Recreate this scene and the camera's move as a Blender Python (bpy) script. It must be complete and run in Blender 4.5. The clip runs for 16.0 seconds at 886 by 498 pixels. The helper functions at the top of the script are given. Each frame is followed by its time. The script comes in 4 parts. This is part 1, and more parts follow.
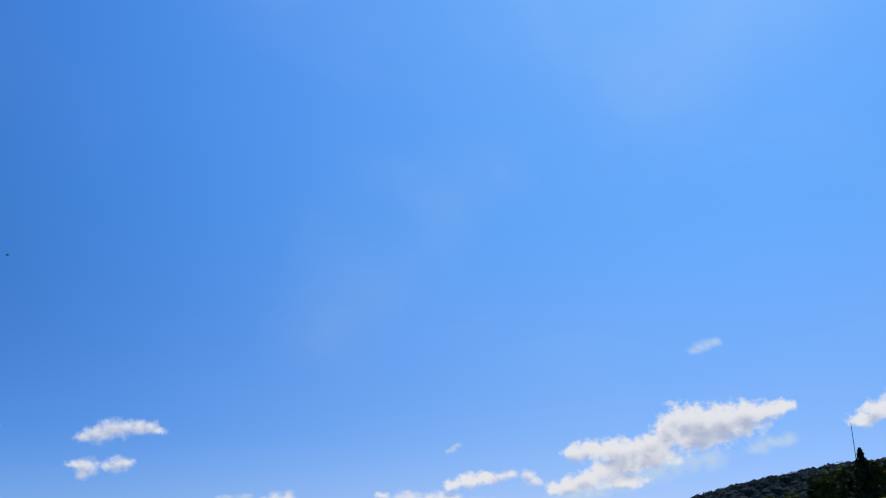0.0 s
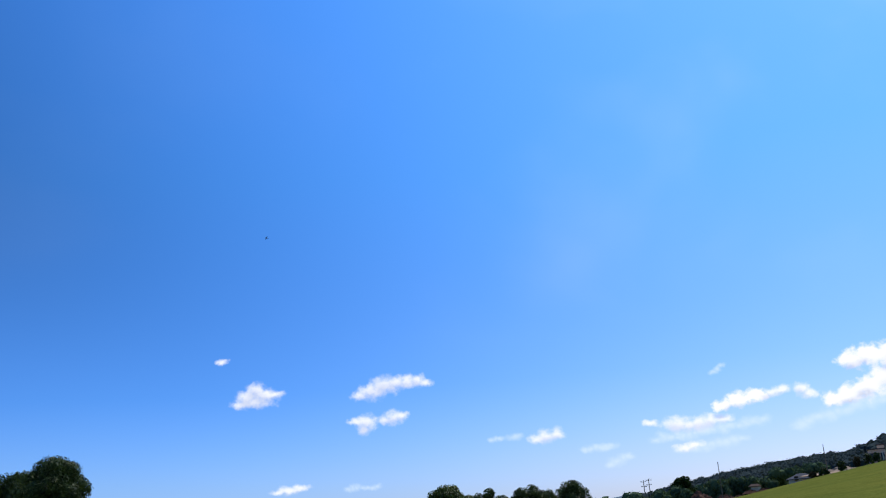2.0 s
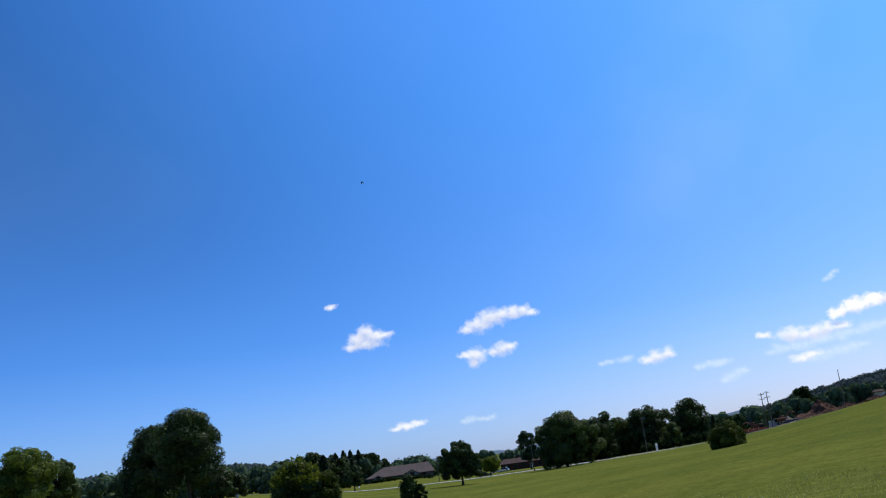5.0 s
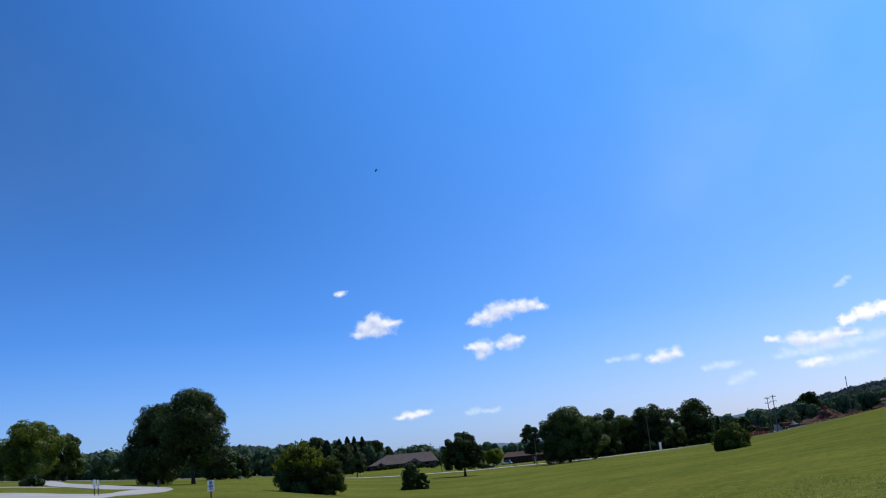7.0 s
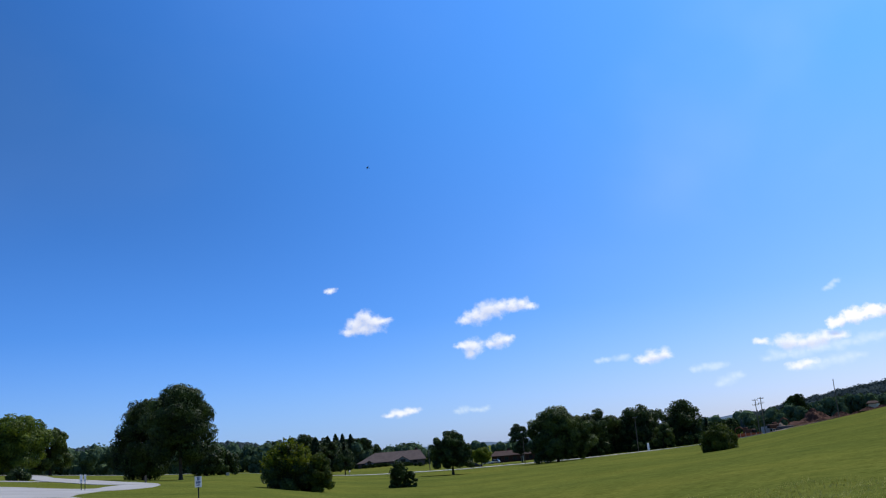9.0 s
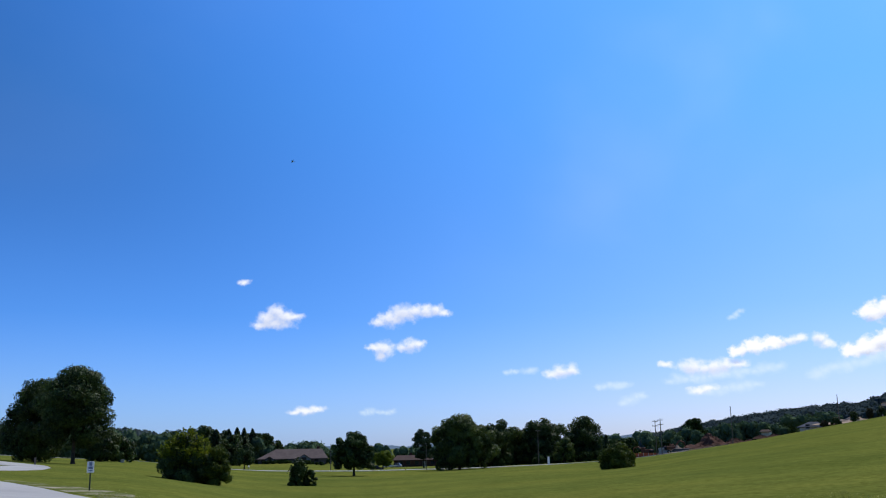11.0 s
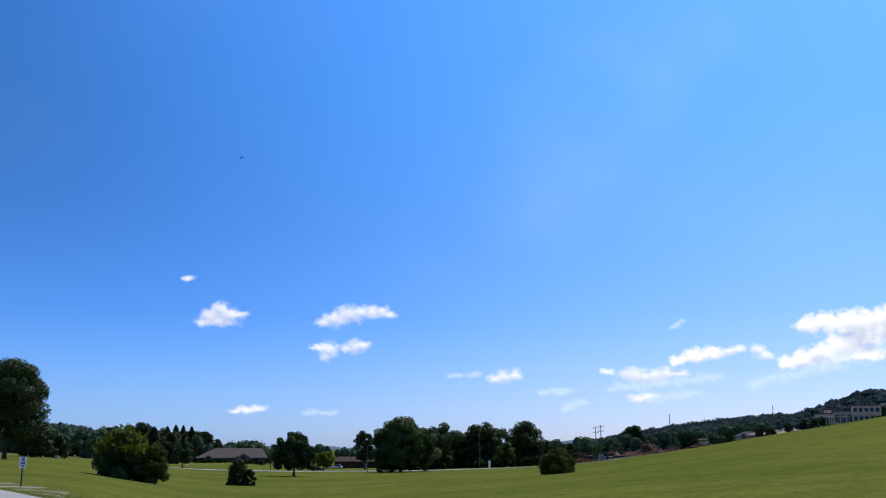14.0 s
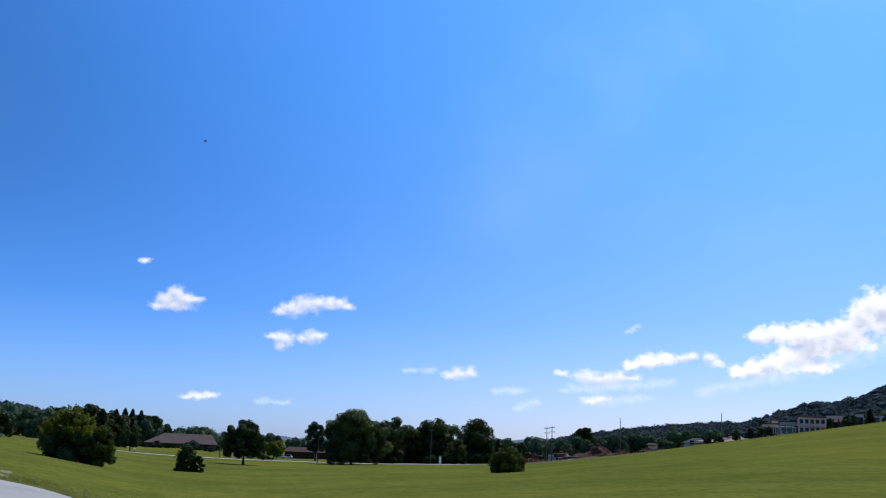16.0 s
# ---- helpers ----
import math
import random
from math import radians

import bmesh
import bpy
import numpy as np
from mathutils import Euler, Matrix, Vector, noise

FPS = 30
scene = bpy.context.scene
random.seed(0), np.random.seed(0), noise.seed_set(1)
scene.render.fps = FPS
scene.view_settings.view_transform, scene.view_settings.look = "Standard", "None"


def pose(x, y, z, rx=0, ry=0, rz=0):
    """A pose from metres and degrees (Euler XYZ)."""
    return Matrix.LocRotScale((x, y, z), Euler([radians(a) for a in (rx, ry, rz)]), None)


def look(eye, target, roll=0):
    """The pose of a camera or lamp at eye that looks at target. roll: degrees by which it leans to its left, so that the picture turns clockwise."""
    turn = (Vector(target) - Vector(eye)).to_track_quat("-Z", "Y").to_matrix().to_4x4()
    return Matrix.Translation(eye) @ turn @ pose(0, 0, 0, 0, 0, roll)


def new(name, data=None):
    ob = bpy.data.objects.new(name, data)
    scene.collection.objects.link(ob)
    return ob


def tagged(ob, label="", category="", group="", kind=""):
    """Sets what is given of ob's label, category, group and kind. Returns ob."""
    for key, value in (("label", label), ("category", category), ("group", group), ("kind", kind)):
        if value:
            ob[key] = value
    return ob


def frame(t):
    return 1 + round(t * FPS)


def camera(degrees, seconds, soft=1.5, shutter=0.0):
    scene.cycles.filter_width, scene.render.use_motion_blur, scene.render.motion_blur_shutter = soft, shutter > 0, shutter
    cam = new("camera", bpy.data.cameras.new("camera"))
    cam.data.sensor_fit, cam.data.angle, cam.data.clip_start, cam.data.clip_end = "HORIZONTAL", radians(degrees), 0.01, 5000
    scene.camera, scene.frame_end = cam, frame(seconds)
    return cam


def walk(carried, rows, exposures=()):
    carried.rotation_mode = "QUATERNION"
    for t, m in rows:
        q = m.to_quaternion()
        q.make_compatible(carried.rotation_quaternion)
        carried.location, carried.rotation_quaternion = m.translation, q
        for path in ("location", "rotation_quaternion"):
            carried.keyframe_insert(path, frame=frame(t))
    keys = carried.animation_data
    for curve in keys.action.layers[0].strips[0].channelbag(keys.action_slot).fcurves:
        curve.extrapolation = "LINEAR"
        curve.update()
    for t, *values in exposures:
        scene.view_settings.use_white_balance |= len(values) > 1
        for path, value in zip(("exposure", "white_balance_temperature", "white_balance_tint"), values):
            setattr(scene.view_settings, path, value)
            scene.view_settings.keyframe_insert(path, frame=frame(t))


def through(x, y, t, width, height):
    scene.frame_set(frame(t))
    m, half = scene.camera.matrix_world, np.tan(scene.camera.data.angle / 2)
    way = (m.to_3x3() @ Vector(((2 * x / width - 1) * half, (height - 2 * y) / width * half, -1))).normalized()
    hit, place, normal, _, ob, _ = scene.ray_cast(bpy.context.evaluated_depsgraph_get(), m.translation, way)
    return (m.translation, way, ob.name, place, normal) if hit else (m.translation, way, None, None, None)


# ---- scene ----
# A wide park meadow under a summer sky, seen from one standpoint by a turning hand-held camera.
EYE = 1.65
cam = camera(50.0, 16.0, 1.15)
# seconds, yaw to the left, pitch up, roll
TURN = [
    (0, -21.77, 19.27, -0.29),
    (0.5, -16.18, 18.54, -1.74),
    (1, -11.03, 17.77, -2.75),
    (1.5, -8.11, 16.80, -3.13),
    (2, -6.83, 16.09, -4.34),
    (2.5, -4.92, 14.45, -6.13),
    (3, -2.75, 13.87, -7.41),
    (3.5, -1.37, 13.77, -7.44),
    (4, -1.04, 12.97, -7.31),
    (4.5, -1.11, 13.05, -6.40),
    (5, -0.38, 12.68, -7.72),
    (7.5, 0.46, 12.20, -5.05),
    (8, 0.35, 12.32, -6.28),
    (8.5, 0.46, 12.35, -5.90),
    (9, -0.18, 12.06, -4.74),
    (9.5, -2.46, 11.91, -3.78),
    (12, -5.46, 12.34, -0.82),
    (12.5, -6.18, 12.55, -1.62),
    (13, -6.28, 12.41, -0.66),
    (13.5, -7.53, 12.18, -0.20),
    (14, -8.38, 12.15, 0.04),
    (14.5, -8.65, 12.43, -1.02),
    (15, -8.47, 12.16, 0.75),
    (15.5, -8.53, 11.86, 1.80),
    (16, -10.78, 11.92, 2.35),
    ]


def aim(yaw, pitch, roll):
    a, p = radians(yaw), radians(pitch)
    ahead = Vector((-math.sin(a) * math.cos(p), math.cos(a) * math.cos(p), math.sin(p)))
    return look(Vector((0, 0, EYE)), Vector((0, 0, EYE)) + ahead * 10, roll)


walk(cam, [(t, aim(y, p, r)) for t, y, p, r in TURN],
     [(0.0, -0.46), (0.5, -0.30), (1.2, -0.03), (4.0, -0.10), (9.0, -0.08), (12.0, -0.07), (16.0, -0.07)])

# ---- light ----
SUN_AZ, SUN_EL = -42.0, 55.0        # degrees to the left of ahead, degrees up
sa, se = radians(SUN_AZ), radians(SUN_EL)
SUN_WAY = Vector((-math.sin(sa) * math.cos(se), math.cos(sa) * math.cos(se), math.sin(se)))
world = bpy.data.worlds.new("sky")
scene.world = world
world.use_nodes = True
wn = world.node_tree
wn.nodes.clear()


def wnode(kind, **links):
    """A node of the sky; each named input is a value or another node's output."""
    n = wn.nodes.new(kind)
    for key, v in links.items():
        sock = n.inputs[int(key[1:])] if key[0] == "i" and key[1:].isdigit() else n.inputs[key]
        if isinstance(v, bpy.types.NodeSocket):
            wn.links.new(v, sock)
        else:
            sock.default_value = v
    return n


def wmath(op, a, b=0.0, c=0.0, clamp=False):
    n = wnode("ShaderNodeMath", i0=a, i1=b, i2=c)
    n.operation, n.use_clamp = op, clamp
    return n.outputs[0]


def wvec(op, a, b=(0, 0, 0)):
    n = wnode("ShaderNodeVectorMath", i0=a, i1=b)
    n.operation = op
    return n.outputs["Value" if op in ("LENGTH", "DOT_PRODUCT") else "Vector"]


def wstep(x, lo, hi, a=0.0, b=1.0):
    n = wnode("ShaderNodeMapRange", i0=x, i1=lo, i2=hi, i3=a, i4=b)
    n.interpolation_type = "SMOOTHSTEP"
    return n.outputs[0]


def wmix(f, a, b, mode="MIX"):
    n = wn.nodes.new("ShaderNodeMix")
    n.data_type, n.blend_type = "RGBA", mode
    for sock, v in ((n.inputs[0], f), (n.inputs[6], a), (n.inputs[7], b)):
        if isinstance(v, bpy.types.NodeSocket):
            wn.links.new(v, sock)
        else:
            sock.default_value = (*v, 1) if isinstance(v, tuple) else v
    return n.outputs[2]


sky = wn.nodes.new("ShaderNodeTexSky")
sky.sky_type = "NISHITA"
sky.sun_disc = False
sky.sun_elevation = se
sky.sun_rotation = -sa
sky.altitude = 120
sky.air_density = 1.0
sky.dust_density = 0.6
sky.ozone_density = 3.0
SKY = 0.13
toward = wn.nodes.new("ShaderNodeTexCoord").outputs["Generated"]
sep = wnode("ShaderNodeSeparateXYZ", i0=toward)
el = wmath("MULTIPLY", wmath("ARCSINE", sep.outputs[2]), 57.2958)
az = wmath("MULTIPLY", wmath("ARCTAN2", wmath("MULTIPLY", sep.outputs[0], -1.0), sep.outputs[1]), 57.2958)
# deep summer blue overhead, paler and more violet in the haze near the horizon, brighter round the sun
def tint_ramp(*stops):
    n = wn.nodes.new("ShaderNodeValToRGB")
    while len(n.color_ramp.elements) < len(stops):
        n.color_ramp.elements.new(0.5)
    for e, (p, c) in zip(n.color_ramp.elements, stops):
        e.position, e.color = p, (*c, 1)
    wn.links.new(sep.outputs[2], n.inputs[0])
    return n.outputs[0]


away = tint_ramp((0.0, (0.505, 0.73, 1.45)), (0.06, (0.43, 0.685, 1.32)), (0.14, (0.275, 0.615, 1.26)), (0.35, (0.24, 0.645, 1.18)))
sunward = tint_ramp((0.0, (0.785, 0.84, 1.29)), (0.06, (0.665, 0.76, 1.20)), (0.14, (0.50, 0.715, 1.10)), (0.35, (0.325, 0.68, 1.02)))
tint = wmix(wstep(az, 12.0, -34.0), away, sunward)
near_sun = wvec("DOT_PRODUCT", toward, tuple(SUN_WAY))
glow = wstep(near_sun, 0.45, 0.98, 0.67, 1.6)
low = wstep(sep.outputs[2], 0.34, 0.02)
glow = wmath("ADD", wmath("MULTIPLY", glow, wmath("SUBTRACT", 1.0, wmath("MULTIPLY", low, 0.6))), wmath("MULTIPLY", low, 0.66))
base = wmix(1.0, sky.outputs[0], tint, "MULTIPLY")
scaled = wvec("SCALE", base)
wn.links.new(wmath("MULTIPLY", glow, SKY), scaled.node.inputs["Scale"])

# fair-weather clouds, each a group of soft puffs given by heading and height in degrees
spot = wnode("ShaderNodeCombineXYZ", i0=az, i1=el, i2=0.0).outputs[0]


def ragged(place):
    """The place pushed about by turbulence, so that edges fray."""
    n1 = wnode("ShaderNodeTexNoise", Vector=place, Scale=0.85, Detail=3.0, Roughness=0.6)
    n2 = wnode("ShaderNodeTexNoise", Vector=place, Scale=3.4, Detail=5.0, Roughness=0.62)
    p = wvec("ADD", place, wvec("MULTIPLY", wvec("SUBTRACT", n1.outputs["Color"], (0.5, 0.5, 0.5)), (0.5, 0.4, 0)))
    return wvec("ADD", p, wvec("MULTIPLY", wvec("SUBTRACT", n2.outputs["Color"], (0.5, 0.5, 0.5)), (0.22, 0.18, 0)))


PUFFS = {"thick": [], "soft": [], "thin": []}


def cloud(az_, el_, w, h, seed, lean=0.0, kind="thick"):
    """Puffs that fill w by h degrees; lean turns the long axis."""
    rng = random.Random(seed)
    n = max(2, round(1.5 * w / h))
    for k in range(n):
        u = -0.5 + (k + 0.5) / n
        room = (1 - (2 * abs(u)) ** 2.5) ** 0.5
        b = h * 0.5 * rng.uniform(0.62, 1.0) * (0.45 + 0.55 * room)
        a = max(b * 1.15, w / n * 0.85)
        x, y = u * w * 0.9, (b - h / 2) + rng.uniform(0, 0.55) * (h - 2 * b) + 0.1 * h
        c, s = math.cos(radians(lean)), math.sin(radians(lean))
        PUFFS[kind].append((az_ - (x * c - y * s), el_ + x * s + y * c, a, b))


def puff(az_, el_, a, b, kind="thick"):
    PUFFS[kind].append((az_, el_, a, b))


# the heaped cloud, the long one and the pair below
for p in ((4.9, 8.22, 0.55, 0.42), (5.4, 7.82, 0.62, 0.42), (4.4, 7.95, 0.7, 0.36), (5.85, 7.48, 0.5, 0.24), (4.9, 7.58, 0.9, 0.32), (3.8, 8.05, 0.42, 0.2),
          (-1.2, 7.66, 0.5, 0.26), (-1.9, 7.85, 0.65, 0.42), (-2.6, 8.15, 0.7, 0.5), (-3.3, 8.25, 0.65, 0.42), (-4.0, 8.3, 0.6, 0.36), (-4.65, 8.36, 0.5, 0.34), (-5.15, 8.2, 0.4, 0.22)):
    puff(*p, "soft")
for p in ((-1.48, 6.08, 0.58, 0.42), (-0.9, 6.15, 0.42, 0.2), (-1.4, 5.72, 0.36, 0.28), (-3.15, 6.25, 0.6, 0.38), (-2.7, 6.12, 0.45, 0.25), (-3.6, 6.35, 0.42, 0.22),
          (3.8, 2.36, 0.45, 0.14), (3.2, 2.46, 0.55, 0.22), (2.45, 2.6, 0.5, 0.18), (6.86, 9.95, 0.32, 0.17)):
    puff(*p, "soft")
cloud(-1.1, 2.35, 2.2, 0.5, 7, 0, "thin")
for p in ((-11.6, 4.36, 0.5, 0.22), (-12.1, 4.5, 0.55, 0.34), (-12.65, 4.58, 0.45, 0.33), (-18.1, 4.72, 0.42, 0.2)):
    puff(*p, "soft")
puff(-10.2, 4.62, 0.6, 0.2, "thin")
puff(-15.45, 3.6, 0.75, 0.2, "thin")
cloud(-9.1, 4.57, 0.8, 0.45, 9, 8, "thin")
cloud(-15.0, 3.6, 2.0, 0.5, 10, 4, "thin")
cloud(-16.15, 2.75, 1.7, 0.65, 11, 24, "thin")
# the ragged bank low over the hills
for p in ((-19.65, 4.58, 0.75, 0.42), (-20.35, 4.42, 0.55, 0.3), (-21.0, 4.48, 0.8, 0.42), (-21.6, 4.6, 0.5, 0.3), (-22.2, 4.58, 0.6, 0.24)):
    puff(*p, "soft")
for p in ((-19.9, 3.2, 0.55, 0.2), (-20.5, 3.32, 0.5, 0.18), (-25.05, 5.76, 0.6, 0.26), (-25.7, 5.85, 0.5, 0.22), (-26.7, 5.78, 0.4, 0.34), (-27.05, 5.45, 0.4, 0.26)):
    puff(*p, "soft")
cloud(-18.95, 3.88, 1.9, 0.7, 31, 6, "thin")
cloud(-21.0, 3.95, 3.6, 0.6, 33, 6, "thin")
cloud(-21.4, 3.2, 4.4, 0.75, 14, 6, "thin")
cloud(-23.3, 4.15, 3.0, 0.7, 22, 10, "thin")
for p in ((-22.35, 5.3, 0.6, 0.28), (-23.2, 5.58, 0.8, 0.42), (-24.2, 5.68, 0.8, 0.36)):
    puff(*p)
cloud(-22.4, 7.4, 0.9, 0.4, 23, 40, "thin")
# the great cumulus: a long heaped mass rising away from the hills, and a lower arm
puff(-29.6, 7.1, 0.75, 0.5)
puff(-30.5, 7.25, 0.9, 0.55)
puff(-31.7, 7.15, 1.1, 0.65)
puff(-33.0, 7.2, 1.2, 0.65)
puff(-34.2, 7.4, 1.1, 0.75)
puff(-35.2, 8.1, 1.0, 0.9)
puff(-35.9, 8.6, 1.2, 1.0)
puff(-37.1, 8.5, 1.2, 1.0)
puff(-38.3, 8.55, 1.2, 0.95)
puff(-39.5, 8.85, 1.2, 0.75)
puff(-40.5, 9.05, 1.0, 0.48)
puff(-41.4, 9.2, 0.7, 0.34)
puff(-36.6, 7.8, 1.9, 0.75)
puff(-38.6, 8.3, 1.6, 0.6)
puff(-33.2, 6.8, 2.2, 0.6)
puff(-28.4, 5.1, 0.7, 0.4)
puff(-29.3, 5.2, 0.9, 0.5)
puff(-30.3, 5.6, 0.9, 0.55)
puff(-31.4, 6.05, 1.0, 0.6)
puff(-32.6, 6.4, 1.1, 0.6)
puff(-34.0, 6.7, 1.2, 0.6)
puff(-32.2, 5.4, 1.2, 0.4)
cloud(-27.4, 4.1, 3.0, 0.9, 26, 14, "thin")
cloud(-29.8, 4.6, 3.0, 1.0, 32, 10, "thin")
cloud(-32.8, 5.4, 4.4, 1.4, 35, 12, "thin")
cloud(-35.8, 6.2, 4.5, 1.5, 20, 8, "thin")
cloud(-40.6, 7.2, 2.8, 0.9, 27, 14, "thin")
cloud(-37.4, 12.9, 1.9, 0.8, 28, 16, "thin")
puff(-45.5, 8.25, 0.8, 0.4)
puff(-46.4, 8.7, 0.9, 0.55)
puff(-47.7, 9.1, 1.0, 0.7)
puff(-49.0, 9.4, 1.0, 0.8)


def nearest_puff(place, puffs):
    """The distance from the nearest puff's middle, in its own radii."""
    best = None
    for x, y, a, b in puffs:
        d = wvec("LENGTH", wvec("MULTIPLY", wvec("SUBTRACT", place, (x, y, 0)), (1 / a, 1 / b, 0)))
        best = d if best is None else wmath("SMOOTH_MIN", best, d, 0.6)
    return best


frayed = ragged(spot)
curl = wnode("ShaderNodeTexNoise", Vector=spot, Scale=1.6, Detail=5.0, Roughness=0.46).outputs[0]
heads = wnode("ShaderNodeTexVoronoi", Vector=wvec("MULTIPLY", frayed, (1.0, 1.2, 0)), Scale=1.5, Detail=0.0).outputs["Distance"]
curl = wmath("ADD", wmath("MULTIPLY", wmath("SUBTRACT", curl, 0.5), 1.0), wmath("MULTIPLY", wmath("SUBTRACT", heads, 0.5), 0.5))
wisp = wnode("ShaderNodeTexNoise", Vector=spot, Scale=2.3, Detail=5.0, Roughness=0.52).outputs[0]
wisp = wmath("MULTIPLY", wmath("SUBTRACT", wisp, 0.5), 1.6)
heart = wmath("ADD", nearest_puff(frayed, PUFFS["thick"]), wmath("ADD", wisp, wmath("MULTIPLY", curl, 0.4)))
cover = wmath("MULTIPLY", wstep(heart, 1.35, 0.55), 0.95)
gentle = wmath("ADD", nearest_puff(frayed, PUFFS["soft"]), wisp)
cover = wmath("MAXIMUM", cover, wmath("MULTIPLY", wstep(gentle, 1.5, 0.15), 0.85))
haze = wmath("ADD", nearest_puff(frayed, PUFFS["thin"]), curl)
film = wmath("MULTIPLY", wstep(haze, 1.5, -0.1), 0.6)
billow = wnode("ShaderNodeTexNoise", Vector=wvec("ADD", frayed, (0.15, 0.3, 0)), Scale=0.8, Detail=4.0, Roughness=0.5).outputs[0]
above = wvec("ADD", frayed, (-0.2, 0.55, 0))
deep = wstep(nearest_puff(above, PUFFS["thick"]), 0.95, 0.15)
shade = wmath("MULTIPLY", deep, wstep(billow, 0.36, 0.58, 0.3, 1.0))
under = wstep(nearest_puff(wvec("ADD", frayed, (-0.1, 0.3, 0)), PUFFS["soft"]), 1.2, 0.25)
shade = wmath("MAXIMUM", shade, wmath("MULTIPLY", under, 0.6))
cloud_light = wmix(shade, (1.10, 1.10, 1.13), (0.60, 0.66, 0.85))
cirrus = wnode("ShaderNodeTexNoise", Vector=wvec("MULTIPLY", wvec("ADD", spot, (17.0, 3.0, 0)), (0.7, 1.0, 0)), Scale=0.075, Detail=4.0, Roughness=0.45, Distortion=0.25).outputs[0]
cirrus = wmath("MULTIPLY", wmath("MULTIPLY", wstep(cirrus, 0.44, 0.72), wstep(az, 4.0, -22.0, 0.02, 0.13)), wstep(el, 7.0, 16.0))
veiled = wmix(wmath("MAXIMUM", film, cirrus), scaled, (0.78, 0.93, 1.06))
seen = wmix(cover, veiled, cloud_light)
back = wnode("ShaderNodeBackground", Color=seen, Strength=1.0)
wout = wn.nodes.new("ShaderNodeOutputWorld")
wn.links.new(back.outputs[0], wout.inputs["Surface"])

sun = new("sun", bpy.data.lights.new("sun", "SUN"))
sun.data.energy = 4.2
sun.data.angle = radians(0.53)
sun.data.color = (1.0, 0.95, 0.86)
sun.matrix_world = look(SUN_WAY * 100, (0, 0, 0))
scene.view_settings.exposure = 0.0


# ---- materials ----
def material(name, rough=0.8, metal=0.0):
    m = bpy.data.materials.new(name)
    m.use_nodes = True
    b = m.node_tree.nodes["Principled BSDF"]
    b.inputs["Roughness"].default_value = rough
    b.inputs["Metallic"].default_value = metal
    b.inputs["Specular IOR Level"].default_value = 0.1
    return m, m.node_tree, b


def noise_node(tree, coord, scale, detail=4.0, rough=0.55, stretch=None):
    n = tree.nodes.new("ShaderNodeTexNoise")
    n.inputs["Scale"].default_value = scale
    n.inputs["Detail"].default_value = detail
    n.inputs["Roughness"].default_value = rough
    src = coord
    if stretch:
        mp = tree.nodes.new("ShaderNodeMapping")
        mp.inputs["Scale"].default_value = stretch
        tree.links.new(coord, mp.inputs["Vector"])
        src = mp.outputs[0]
    tree.links.new(src, n.inputs["Vector"])
    return n.outputs["Fac"]


def ramp(tree, fac, *stops):
    r = tree.nodes.new("ShaderNodeValToRGB")
    while len(r.color_ramp.elements) < len(stops):
        r.color_ramp.elements.new(0.5)
    for e, (p, c) in zip(r.color_ramp.elements, stops):
        e.position, e.color = p, (*c, 1)
    tree.links.new(fac, r.inputs[0])
    return r.outputs[0]


def blend(tree, fac, a, b, mode="MIX"):
    n = tree.nodes.new("ShaderNodeMix")
    n.data_type, n.blend_type = "RGBA", mode
    for sock, v in ((n.inputs[0], fac), (n.inputs[6], a), (n.inputs[7], b)):
        if isinstance(v, (int, float)):
            sock.default_value = v
        elif isinstance(v, tuple):
            sock.default_value = (*v, 1)
        else:
            tree.links.new(v, sock)
    return n.outputs[2]


def bump(tree, b, height, strength, distance):
    n = tree.nodes.new("ShaderNodeBump")
    n.inputs["Strength"].default_value = strength
    n.inputs["Distance"].default_value = distance
    tree.links.new(height, n.inputs["Height"])
    tree.links.new(n.outputs[0], b.inputs["Normal"])


def coords(tree):
    return tree.nodes.new("ShaderNodeTexCoord").outputs["Object"]


def surface(name, dark, light, scale, rough=0.8, fine=8.0, relief=0.3, depth=0.02, metal=0.0):
    """A plain surface with stains at one scale and grain at another."""
    m, t, b = material(name, rough, metal)
    c = coords(t)
    big, small = noise_node(t, c, scale), noise_node(t, c, scale * fine, 3)
    col = ramp(t, big, (0.3, dark), (0.7, light))
    col = blend(t, 0.35, col, ramp(t, small, (0.3, dark), (0.7, light)))
    t.links.new(col, b.inputs["Base Color"])
    bump(t, b, small, relief, depth)
    return m


def leaf_material(name, dark, mid, light, through=0.35, gloss=0.12, rough=0.6):
    m, t, b = material(name, 0.6)
    g = t.nodes.new("ShaderNodeNewGeometry")
    c = coords(t)
    big = noise_node(t, c, 0.35, 2)
    col = ramp(t, g.outputs["Random Per Island"], (0.0, dark), (0.55, mid), (1.0, light))
    col = blend(t, 0.5, col, ramp(t, big, (0.35, dark), (0.65, light)))
    t.links.new(col, b.inputs["Base Color"])
    b.inputs["Specular IOR Level"].default_value = gloss
    b.inputs["Roughness"].default_value = rough
    tr = t.nodes.new("ShaderNodeBsdfTranslucent")
    t.links.new(blend(t, 1.0, col, (1.0, 1.0, 0.45), "MULTIPLY"), tr.inputs["Color"])
    mx = t.nodes.new("ShaderNodeMixShader")
    mx.inputs[0].default_value = through
    out = t.nodes["Material Output"]
    t.links.new(b.outputs[0], mx.inputs[1])
    t.links.new(tr.outputs[0], mx.inputs[2])
    t.links.new(mx.outputs[0], out.inputs["Surface"])
    return m


